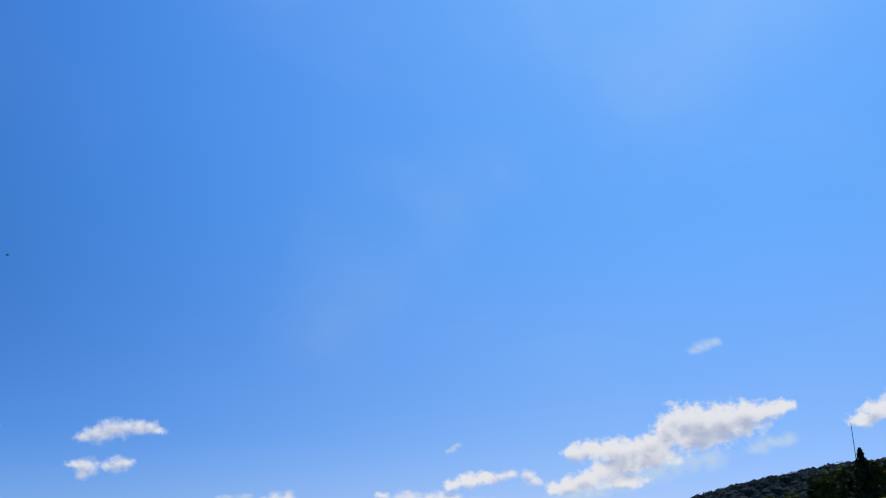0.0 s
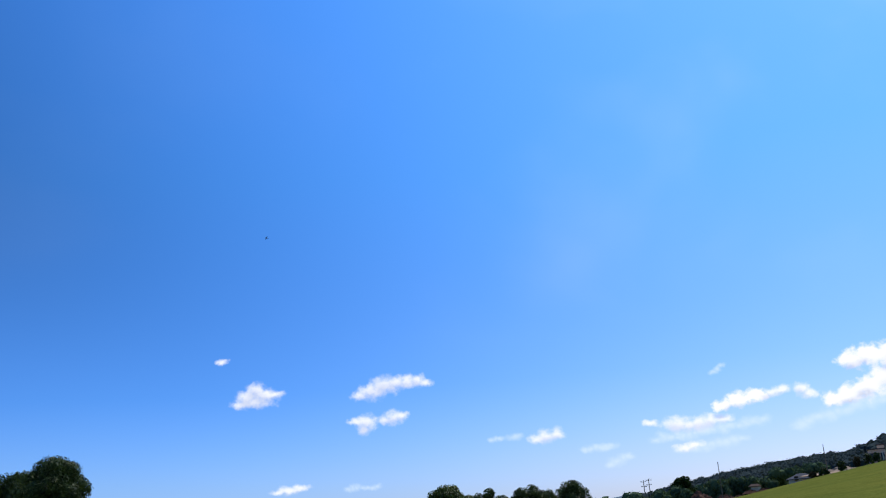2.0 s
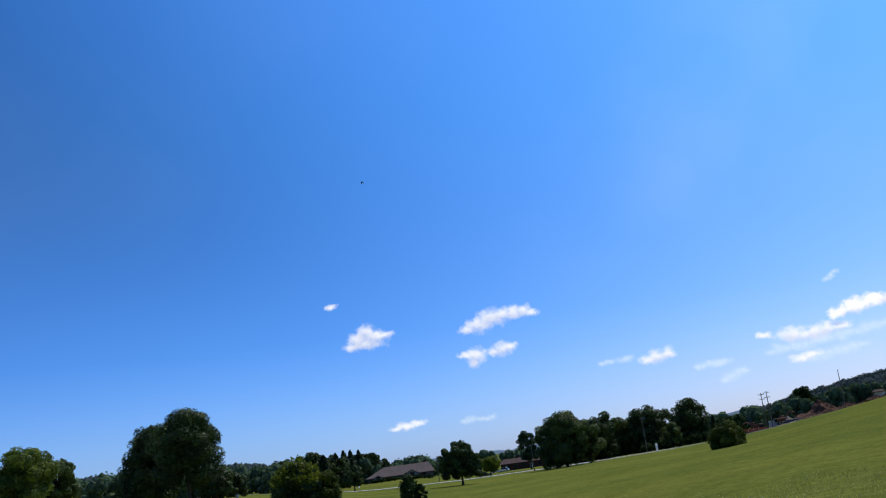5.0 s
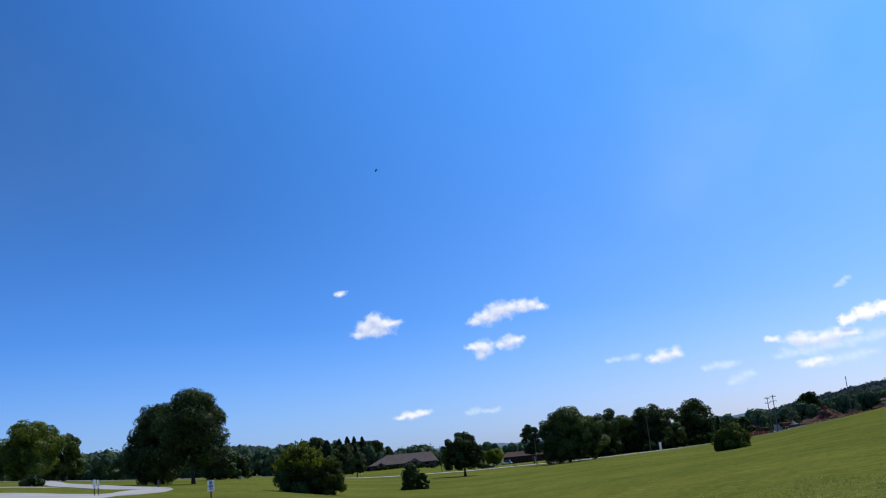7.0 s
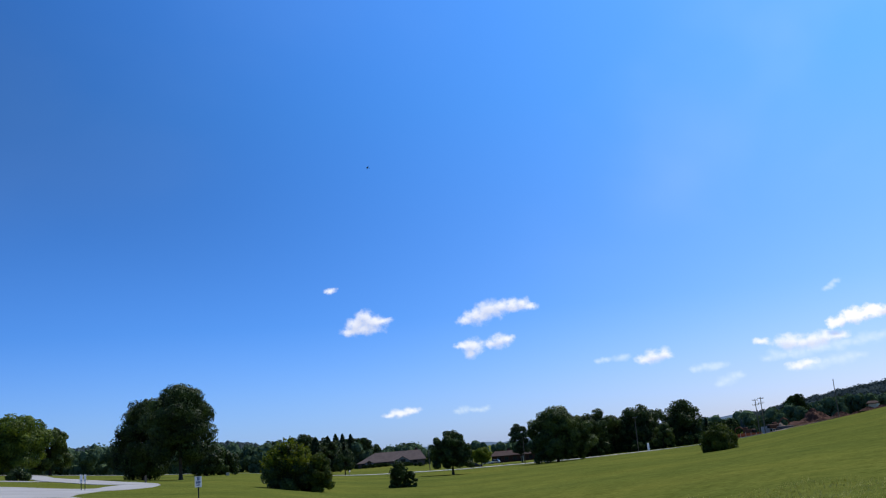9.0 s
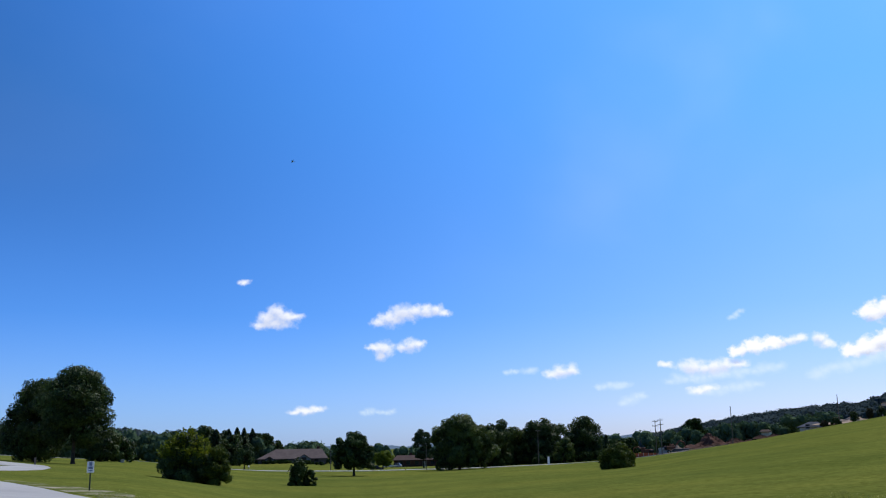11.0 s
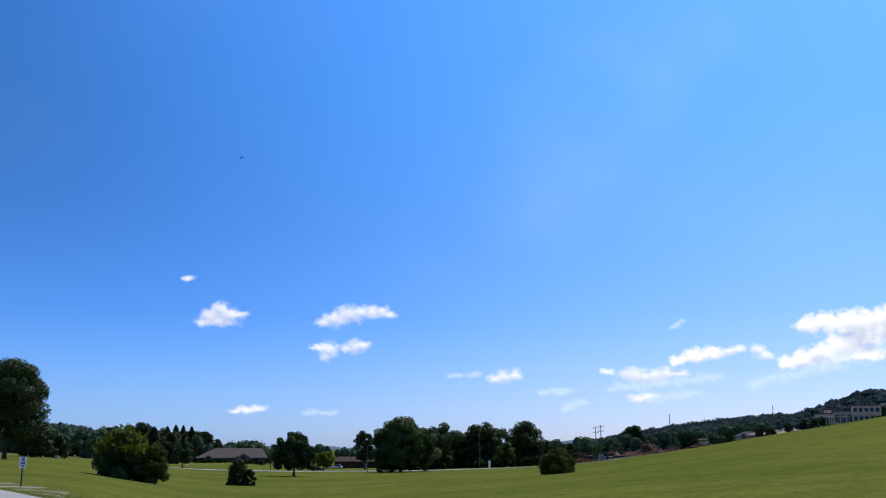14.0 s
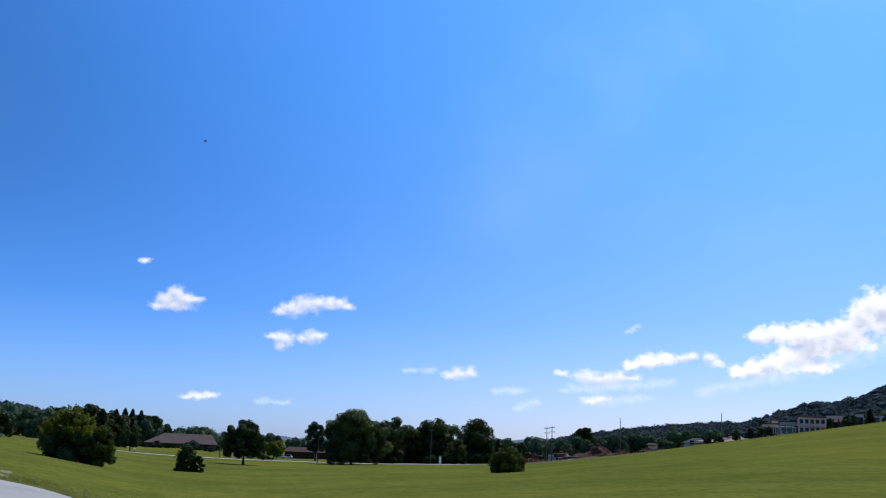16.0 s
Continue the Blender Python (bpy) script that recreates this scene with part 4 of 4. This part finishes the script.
def house(name, az, d, w, deep, wall, ridge, label, wallmat, roofmat, hips=(4, 4), gables=(), windows=(), turn=0.0, chimney=None, up=0.0):
    x, y, z = at(az, d)
    h = thing(name, x, y, z + up, az + turn, label, "house")
    part("wall", box(w, deep, wall + 0.6, (0, 0, -0.6), 0.03), wallmat, h)
    part("roof", slab_roof(w, deep, wall + 0.1, 0.7, ridge, hips[0], hips[1]), roofmat, h)
    for gx, gw, out, gr in gables:
        front_gable(h, gx, gw, out, wall, gr, M_GABLE, -deep / 2)
    for wx, wz, ww, wh in windows:
        window(h, wx, -deep / 2 - 0.04, wz, ww, wh)
    for gx, gw, out, gr in gables:
        window(h, gx, -deep / 2 - out - 0.04, 0.9, min(1.8, gw * 0.4), 1.2)
    door = part("door", box(1.0, 0.08, 2.05, (1.5, -deep / 2 - 0.05, 0), 0.02), M_TRIM, h)
    part("handle", rod((1.85, -deep / 2 - 0.1, 1.0), (1.85, -deep / 2 - 0.16, 1.0), 0.03), M_STEEL, door)
    if chimney:
        part("chimney", box(1.2, 0.9, ridge + 0.9, (chimney, 0.8, 0), 0.03), M_BRICK, h)
    return h


house("house", 3.87, 402, 27, 13, 1.6, 5.5, "long low house with a brown hipped shingle roof and grey gables", M_SIDING, M_SHINGLE, (7.6, 2.2),
      ((-9.0, 3.4, 1.0, 2.7), (4.6, 5.6, 1.6, 3.4)), ((-11.6, 0.6, 1.2, 1.0), (-5.6, 0.6, 1.5, 1.0), (-2.6, 0.6, 1.5, 1.0), (9.6, 0.6, 1.5, 1.0)), 0, 10.5, -0.3)
house("house", -3.6, 405, 22, 10, 2.6, 4.6, "low dark red brick house with a dark brown roof", M_BRICK, M_DARKROOF, (2, 2), (),
      ((-8, 0.9, 1.5, 1.3), (-5, 0.9, 1.5, 1.3), (-1.5, 0.9, 1.5, 1.3), (5, 0.9, 1.5, 1.3), (8, 0.9, 1.5, 1.3)), 0, -4)
house("house", -25.8, 352, 5.6, 6, 1.3, 3.1, "small house with a slate grey roof behind the brow", M_TAN, M_GREYROOF, (3, 1), (), ((-2.2, 0.9, 1.2, 1.2),), 20)
house("shed", -23.4, 345, 2.8, 2.4, 2.1, 2.9, "small pale shed with a dark roof behind the brow", M_TAN, M_DARKROOF, (1, 1))


def hall(name, az, d, w, deep, tall, label, wallmat, rows, cols, turn=0.0, up=0.0, canopy=False):
    """A flat-roofed block with rows of windows, a parapet and a recessed ground floor."""
    x, y, z = at(az, d)
    h = thing(name, x, y, z + up, az + turn, label, "building")
    part("wall", box(w, deep, tall + 1.0, (0, 0, -1.0), 0.04), wallmat, h)
    part("roof", box(w + 0.7, deep + 0.7, 0.35, (0, 0, tall), 0.04), M_SHINGLE, h)
    step, rise = w / cols, tall / rows
    for r in range(rows):
        for c in range(cols):
            window(h, -w / 2 + step * (c + 0.5), -deep / 2 - 0.05, r * rise + rise * 0.28, step * 0.66, rise * 0.48, "window", M_TRIM if rows > 1 else M_FRAME)
    if canopy:
        for c in range(cols + 1):
            part("pillar", box(0.4, 0.4, tall, (-w / 2 + step * c, -deep / 2 - 0.9, -0.02), 0.02), M_BRICK if rows == 1 else M_PINK, h)
        part("band", box(w + 0.9, 0.3, rise * 0.28, (0, -deep / 2 - 0.9, rise * 0.95), 0.02), M_PINK, h, "pinkish brick band")
    return h


hall("school", -32.07, 345, 8.3, 12, tall_to(-32.07, 345, 2.52), "two-storey pinkish brick block with dark windows", M_PINK, 2, 5, 3, 0, True)
hall("school_wing", -30.9, 352, 5.6, 9, tall_to(-30.9, 352, 2.25), "lower pale wing with flat roof behind a goal", M_TAN, 1, 3, 3)
hall("school_wing", -29.9, 350, 4.8, 8, tall_to(-29.9, 350, 2.12), "low pale wing with dark openings behind shrubs", M_PINK, 1, 3, 3)
hall("school_wing", -30.15, 362, 2.2, 4, tall_to(-30.15, 362, 2.34), "small raised block over a low wing", M_TAN, 1, 1, 3)
hall("school_wing", -33.3, 347, 5.3, 9, tall_to(-33.3, 347, 2.48), "pale block with dark red brick piers", M_TAN, 1, 3, 3, 0, True)
hall("school_wing", -34.55, 340, 2.4, 5, tall_to(-34.55, 340, 2.78), "short pale end block beside a conifer", M_TAN, 1, 1, 3)
hall("low_building", -36.0, 352, 11, 8, 3.6, "pale low building among trees on the brow", M_TAN, 1, 4, 4)
hall("low_building", -42.4, 345, 9, 8, 3.2, "pale low building among trees on the brow", M_TAN, 1, 3, 4)


# ---- poles, signs ----
def pole(az, d, tall, label, arms=0, turn=0.0, lean=0.0):
    x, y, z = at(az, d)
    p = thing("utility_pole", x, y, z, az + turn, label, "utility pole", "utility poles")
    part("post", rod((0, 0, -0.8), (lean * tall, 0, tall), 0.16, 0.10, 10), M_WOODPOLE, p)
    for k in range(arms):
        zz = tall - 0.5 - 1.3 * k
        arm = part("crossarm", box(1.7, 0.10, 0.12, (lean * zz, -0.16, zz), 0.01), M_WOODPOLE, p)
        for dx in (-0.75, -0.4, 0.4, 0.75):
            part("insulator", rod((lean * zz + dx, -0.16, zz + 0.16), (lean * zz + dx, -0.16, zz + 0.36), 0.06, 0.04), M_STEEL, arm)
    return p


pole(-10.55, 318, 11.2, "weathered wooden utility pole by the road", 1)
pole(-17.35, 283, 9.9, "wooden utility pole with crossarms at the site", 2)
pole(-17.65, 287, 10.2, "wooden utility pole with crossarms at the site", 2, 14)
pole(-21.6, 310, 11.4, "tall bare utility pole behind the brow")
pole(-27.3, 325, 9.4, "tall bare utility pole behind the brow")
pole(-35.47, 320, tall_to(-35.47, 320, 2.98), "short wooden utility pole on the brow")
pole(-44.85, 345, 28.0, "tall thin mast behind a conifer")


def sign(az, d, tall, w, h, label, bars, back=0):
    x, y, z = at(az, d)
    s = thing("sign", x, y, z, az, label, "sign")
    part("post", rod((0, 0.03, -0.4), (0, 0.03, tall), 0.03, 0.03, 8), M_POST, s)
    panel = part("panel", box(w, 0.02, h, (0, -0.015, tall - h), 0.006), M_SIGN, s)
    for zz, bw, bh in bars:
        part("marking", box(bw, 0.006, bh, (0, -0.03, tall - h + zz * h), 0), M_MARK, panel)
    for k in range(2):
        part("bolt", rod((0, -0.036, tall - h + 0.06 + k * (h - 0.12)), (0, -0.024, tall - h + 0.06 + k * (h - 0.12)), 0.012), M_STEEL, s)
    return s


sign(14.95, 44, 1.2, 0.29, 0.46, "white parking sign on a dark post beside the asphalt", ((0.15, 0.16, 0.05), (0.34, 0.18, 0.10), (0.62, 0.12, 0.16)))
sign(21.18, 80, 1.2, 0.2, 0.62, "white sign panel on a post beside the car park", ((0.2, 0.14, 0.06),))
sign(20.98, 80.4, 1.2, 0.16, 0.62, "narrow white sign panel on a post beside the car park", ((0.3, 0.12, 0.06),))
x, y, z = at(17.8, 120)
p = thing("wooden_post", x, y, z, 17.8, "short wooden marker post on the grass", "post")
part("shaft", box(0.22, 0.22, 1.05, (0, 0, -0.3), 0.02), M_WOODPOLE, p)
part("cap", box(0.28, 0.28, 0.08, (0, 0, 0.75), 0.02), M_WOODPOLE, p)
x, y, z = at(-11.12, 312)
p = thing("road_marker", x, y, z, -11, "white slab-like roadside sign beside the road", "sign")
part("slab", box(0.7, 0.3, 2.6, (0, 0, -0.2), 0.08), M_SIGN, p)
part("plinth", box(1.0, 0.55, 0.35, (0, 0, -0.2), 0.03), M_TAN, p)


# ---- cars ----
def car(name, az, d, turn, paint, label, tall=1.5, up=0.12):
    x, y, z = at(az, d)
    c = thing(name, x, y, z + up, turn, label, "car")
    L, W = 4.7, 1.85
    prof = [(-2.35, 0.32), (-2.33, 0.75), (-2.05, 0.92), (2.0, 0.92), (2.3, 0.72), (2.35, 0.32)]
    b = bmesh.new()
    s0 = [b.verts.new((px, -W / 2, pz)) for px, pz in prof]
    s1 = [b.verts.new((px, W / 2, pz)) for px, pz in prof]
    b.faces.new(s0[::-1])
    b.faces.new(s1)
    for i in range(len(prof)):
        j = (i + 1) % len(prof)
        b.faces.new((s0[i], s0[j], s1[j], s1[i]))
    bmesh.ops.bevel(b, geom=list(b.edges), offset=0.06, segments=2, affect="EDGES")
    part("body", b, paint, c)
    b = bmesh.new()
    lo = [b.verts.new(q) for q in ((-1.95, -0.86, 0.9), (1.1, -0.86, 0.9), (1.1, 0.86, 0.9), (-1.95, 0.86, 0.9))]
    hi = [b.verts.new(q) for q in ((-1.55, -0.7, tall), (0.3, -0.7, tall), (0.3, 0.7, tall), (-1.55, 0.7, tall))]
    for i in range(4):
        j = (i + 1) % 4
        b.faces.new((lo[i], lo[j], hi[j], hi[i]))
    b.faces.new(hi)
    part("window_band", b, M_GLASS, c, "dark glazing")
    part("roof_panel", box(1.9, 1.42, 0.06, (-0.62, 0, tall - 0.01), 0.02), paint, c)
    for wx in (-1.45, 1.45):
        for wy in (-0.86, 0.86):
            wh = part("wheel", rod((wx, wy - 0.11, 0.33), (wx, wy + 0.11, 0.33), 0.33, 0.33, 18), M_RUBBER, c)
            part("rim", rod((wx, wy - 0.125, 0.33), (wx, wy + 0.125, 0.33), 0.2, 0.2, 12), M_STEEL, wh)
    for wy in (-0.65, 0.65):
        part("headlight", box(0.08, 0.36, 0.16, (2.3, wy, 0.62), 0.02), M_SIGN, c)
        part("tail_light", box(0.06, 0.3, 0.16, (-2.34, wy, 0.66), 0.02), M_BRICK, c)
    return c


car("car", -1.05, 327, 0, M_CARDARK, "dark blue-black saloon car on the road")


# ---- goal on the brow ----
def goal(az, d, turn):
    x, y, z = at(az, d)
    g = thing("football_goal", x, y, z, az + turn, "white football goal with grey net on the brow", "goal")
    for px in (-2.75, 2.75):
        part("upright", rod((px, 0, -0.2), (px, 0, 2.1), 0.07), M_TRIM, g)
        part("side_bar", rod((px, 0, 2.06), (px, 1.9, 0.0), 0.03), M_STEEL, g)
    part("crossbar", rod((-2.81, 0, 2.1), (2.81, 0, 2.1), 0.07), M_TRIM, g)
    part("ground_bar", rod((-2.75, 1.9, 0.03), (2.75, 1.9, 0.03), 0.03), M_STEEL, g)
    b = bmesh.new()
    for k in range(37):
        px = -2.75 + k * 0.1528
        rod((px, 0, 2.08), (px, 1.9, 0.03), 0.012, 0.012, 3, b)
    for k in range(14):
        f = k / 13
        rod((-2.75, 1.9 * f, 2.08 - 2.05 * f), (2.75, 1.9 * f, 2.08 - 2.05 * f), 0.012, 0.012, 3, b)
    tagged(part("net", b, M_NET, g), kind="stuff")
    return g


goal(-30.73, 297, 2)


# ---- building site ----
def mound(az, d, w, deep, tall, label, seed, mat=M_DIRT):
    """A heap of tipped earth with gullies and a sharp crest."""
    x, y, z = at(az, d)
    nx, ny = 60, 30
    verts, faces = [], []
    for j in range(ny):
        for i in range(nx):
            u, v = i / (nx - 1) * 2 - 1, j / (ny - 1) * 2 - 1
            r = max(0.0, 1 - math.sqrt(u * u + v * v))
            n = noise.fractal(Vector((u * 3 + seed, v * 3, 0)), 0.8, 2.1, 5)
            peak = 1.0 + 0.35 * math.sin(u * 5 + seed)
            verts.append((u * w / 2, v * deep / 2, tall * r ** 0.85 * peak * (1 + 0.35 * n) + 0.25 * n * min(1, r * 4) - 0.4))
    for j in range(ny - 1):
        faces += [(j * nx + i, j * nx + i + 1, (j + 1) * nx + i + 1, (j + 1) * nx + i) for i in range(nx - 1)]
    ob = new("dirt_mound", mesh_from("dirt_mound", verts, faces, mat))
    ob.matrix_world = pose(x, y, z, 0, 0, az)
    return tagged(ob, label, "dirt mound")


mound(-20.3, 325, 17, 12, 3.9, "tall heap of red-brown dug earth", 1.0)
mound(-18.5, 322, 10, 7, 2.0, "lower heap of pale dug earth", 2.5, M_SAND)
mound(-22.0, 318, 12, 6, 1.6, "long low bank of red-brown earth", 4.0)
mound(-23.6, 318, 11, 5, 1.3, "long low bank of red-brown earth", 5.0)
mound(-28.0, 324, 25, 9, 1.5, "long low bank of pale gravel behind the shrubs", 8.0, M_SAND)
mound(-16.4, 310, 9, 5, 1.3, "low heap of red-brown earth by the fence", 6.2)
strip("site_track", *way([(-15.9, 296), (-17.2, 296), (-19, 300), (-21, 305)], 9.0), M_SAND, 0.16, "pale sandy track at the building site", "track", 40, 5)


def excavator(az, d, turn, label, boom=1.0):
    x, y, z = at(az, d)
    e = thing("excavator", x, y, z, az + turn, label, "excavator", "site machines")
    for wy in (-1.1, 1.1):
        tr = part("track", box(3.6, 0.55, 0.85, (0, wy, 0), 0.25), M_RUBBER, e)
        for k in range(4):
            part("roller", rod((-1.2 + 0.8 * k, wy - 0.3, 0.4), (-1.2 + 0.8 * k, wy + 0.3, 0.4), 0.25, 0.25, 10), M_STEEL, tr)
    part("house_body", box(3.0, 2.3, 1.2, (-0.4, 0, 0.95), 0.12), M_MACHINE, e)
    cab = part("cab", box(1.3, 1.0, 1.7, (0.6, 0.6, 1.05), 0.1), M_MACHINE, e)
    part("cab_glass", box(1.34, 0.8, 0.9, (0.62, 0.6, 1.7), 0.02), M_GLASS, cab)
    part("counterweight", box(0.8, 2.2, 0.9, (-1.9, 0, 1.05), 0.15), M_RUBBER, e)
    b = rod((0.9, -0.2, 1.6), (3.0, -0.2, 3.8 * boom), 0.26, 0.2, 6)
    rod((3.0, -0.2, 3.8 * boom), (4.6, -0.2, 3.1 * boom), 0.2, 0.18, 6, b)
    part("boom", b, M_MACHINE, e)
    part("stick", rod((4.6, -0.2, 3.1 * boom), (4.9, -0.2, 1.0), 0.17, 0.14, 6), M_MACHINE, e)
    part("bucket", box(0.9, 1.0, 0.8, (4.8, -0.2, 0.3), 0.15), M_RUBBER, e)
    return e


excavator(-18.15, 312, 25, "dusty orange excavator at the building site")
excavator(-16.75, 318, 150, "dusty orange excavator at the building site", 0.8)
x, y, z = at(-17.75, 312)
p = thing("site_container", x, y, z, -10, "pale grey site container among the machines", "container")
part("box", box(3.0, 2.3, 1.9, (0, 0, 0.0), 0.04), M_NET, p)
for k in range(9):
    part("rib", box(0.08, 0.05, 1.6, (-1.3 + k * 0.325, -1.17, 0.15), 0.01), M_NET, p)
part("door", box(0.05, 2.0, 1.7, (1.52, 0, 0.1), 0.01), M_STEEL, p)
x, y, z = at(-18.75, 310)
p = thing("pipe_stack", x, y, z, -25, "stack of pale grey pipes at the building site", "pipes")
for k in range(4):
    part("pipe", rod((-2.4, -0.75 + 0.5 * k, 0.25), (2.4, -0.75 + 0.5 * k, 0.25), 0.24, 0.24, 12), M_SIDING, p)
for k in range(3):
    part("pipe", rod((-2.4, -0.5 + 0.5 * k, 0.68), (2.4, -0.5 + 0.5 * k, 0.68), 0.24, 0.24, 12), M_SIDING, p)
M_ORANGE = surface("orange_safety_mesh", (0.20, 0.06, 0.03), (0.30, 0.10, 0.05), 1.0, 0.8, 6, 0.2, 0.01)
x, y, z = at(-16.3, 300)
p = thing("safety_fence", x, y, z, -16, "faded orange safety fence along the site", "fence")
for k in range(9):
    part("post", rod((-6 + 1.5 * k, 0, -0.3), (-6 + 1.5 * k, 0, 1.35), 0.05), M_STEEL, p)
for k in range(8):
    part("panel", box(1.36, 0.03, 1.05, (-5.25 + 1.5 * k, 0, 0.15 + 0.03 * (k % 3)), 0.0), M_ORANGE, p)

# ---- the aircraft overhead ----
a, e_ = radians(4.1), radians(17.25)
plane = thing("airplane", *(Vector((-math.sin(a) * math.cos(e_), math.cos(a) * math.cos(e_), math.sin(e_))) * 1500 + Vector((0, 0, EYE))), 200, "small dark airplane far off in the sky", "airplane")
plane.matrix_world = plane.matrix_world @ pose(0, 0, 0, 24, -18, 0)
b = rod((-2.6, 0, 0), (1.6, 0, 0), 0.18, 0.42, 10)
rod((1.6, 0, 0), (2.9, 0, 0), 0.42, 0.12, 10, b)
part("fuselage", b, M_PLANE, plane)
for s_ in (-1, 1):
    b = box(1.2, 3.4, 0.14, (0.5, s_ * 1.9, 0), 0.04)
    part("wing", b, M_PLANE, plane)
    part("tailplane", box(0.6, 1.1, 0.08, (-2.4, s_ * 0.6, 0), 0.02), M_PLANE, plane)
part("fin", box(0.7, 0.1, 1.0, (-2.4, 0, 0.05), 0.02), M_PLANE, plane)


# ---- rough unmown grass near the path ----
def rough_grass():
    rng = np.random.default_rng(5)
    n = 30000
    az_ = rng.uniform(-42, 16, n)
    d = np.sqrt(rng.uniform(15.0 ** 2, 31.0 ** 2, n))
    edge = 27.5 + 1.3 * np.sin(az_ * 0.9) + 0.8 * np.sin(az_ * 2.3 + 1) + rng.normal(0, 0.7, n)
    keep = (d < edge) & ((az_ < 5) | (d < 20 + (16 - az_) * 0.4))
    az_, d = az_[keep], d[keep]
    side = rng.uniform(-2, 14.5, 16000)
    kerb = np.interp(side, (-2, 4, 7, 8.6, 10.8, 12.9, 14.2, 15.9), (27.0, 27.5, 29.2, 31.0, 32.0, 33.2, 35.2, 39.8))
    az_ = np.radians(np.r_[az_, side])
    d = np.r_[d, kerb + np.abs(rng.normal(0, 3.2, len(side)))]
    n = len(d)
    x, y = -d * np.sin(az_), d * np.cos(az_)
    z = height(x, y)
    a = rng.uniform(0, 2 * np.pi, n)
    w = rng.uniform(0.012, 0.03, n)
    h = rng.uniform(0.015, 0.046, n) * np.where(rng.uniform(0, 1, n) < 0.06, 1.8, 1.0)
    bx, by = np.cos(a) * w, np.sin(a) * w
    lx, ly = rng.normal(0, 0.35, n) * h, rng.normal(0, 0.35, n) * h
    p = np.stack([np.stack([x - bx, y - by, z - 0.02], 1), np.stack([x + bx, y + by, z - 0.02], 1), np.stack([x + lx, y + ly, z + h], 1)], 1).reshape(-1, 3)
    f = np.arange(3 * n).reshape(-1, 3)
    mat = leaf_material("rough_grass_blade", (0.13, 0.15, 0.04), (0.22, 0.225, 0.075), (0.46, 0.44, 0.26), 0.5, 0.0)
    ob = new("rough_grass", mesh_from("rough_grass", p, f, mat))
    return tagged(ob, "rough unmown grass with pale dry heads", "grass", kind="stuff")


rough_grass()


# ---- small things by the houses ----
car("car", -1.75, 385, 20, M_CARWHITE, "white car parked by the brick house")
car("car", -2.15, 388, 160, M_STEEL, "silver car parked by the brick house", 1.6)
pole(-3.95, 312, 8.4, "slim wooden utility pole in front of the brick house")
pole(1.65, 345, 9.0, "slim wooden utility pole behind a lone tree")
x, y, z = at(-2.7, 318)
p = thing("marker_post", x, y, z, -2.7, "yellow marker post on the road verge", "post")
part("shaft", rod((0, 0, -0.3), (0, 0, 1.1), 0.11, 0.11, 10), surface("yellow_post_paint", (0.5, 0.38, 0.04), (0.62, 0.5, 0.08), 3.0, 0.6), p)
part("cap", rod((0, 0, 1.1), (0, 0, 1.2), 0.13, 0.06, 10), M_STEEL, p)
x, y, z = at(6.35, 322)
p = thing("mailbox", x, y, z, 6, "pale mailbox on a post by the road", "mailbox")
part("post", rod((0, 0, -0.3), (0, 0, 1.05), 0.07), M_WOODPOLE, p)
part("box", box(0.5, 0.9, 0.5, (0, 0, 1.05), 0.1), M_SIGN, p)
x, y, z = at(13.3, 215)
p = thing("utility_box", x, y, z, 13, "small white utility box at the wood's edge", "utility box")
part("case", box(0.7, 0.5, 0.6, (0, 0, 0), 0.05), M_NET, p)
part("lid", box(0.76, 0.56, 0.06, (0, 0, 0.6), 0.02), M_NET, p)
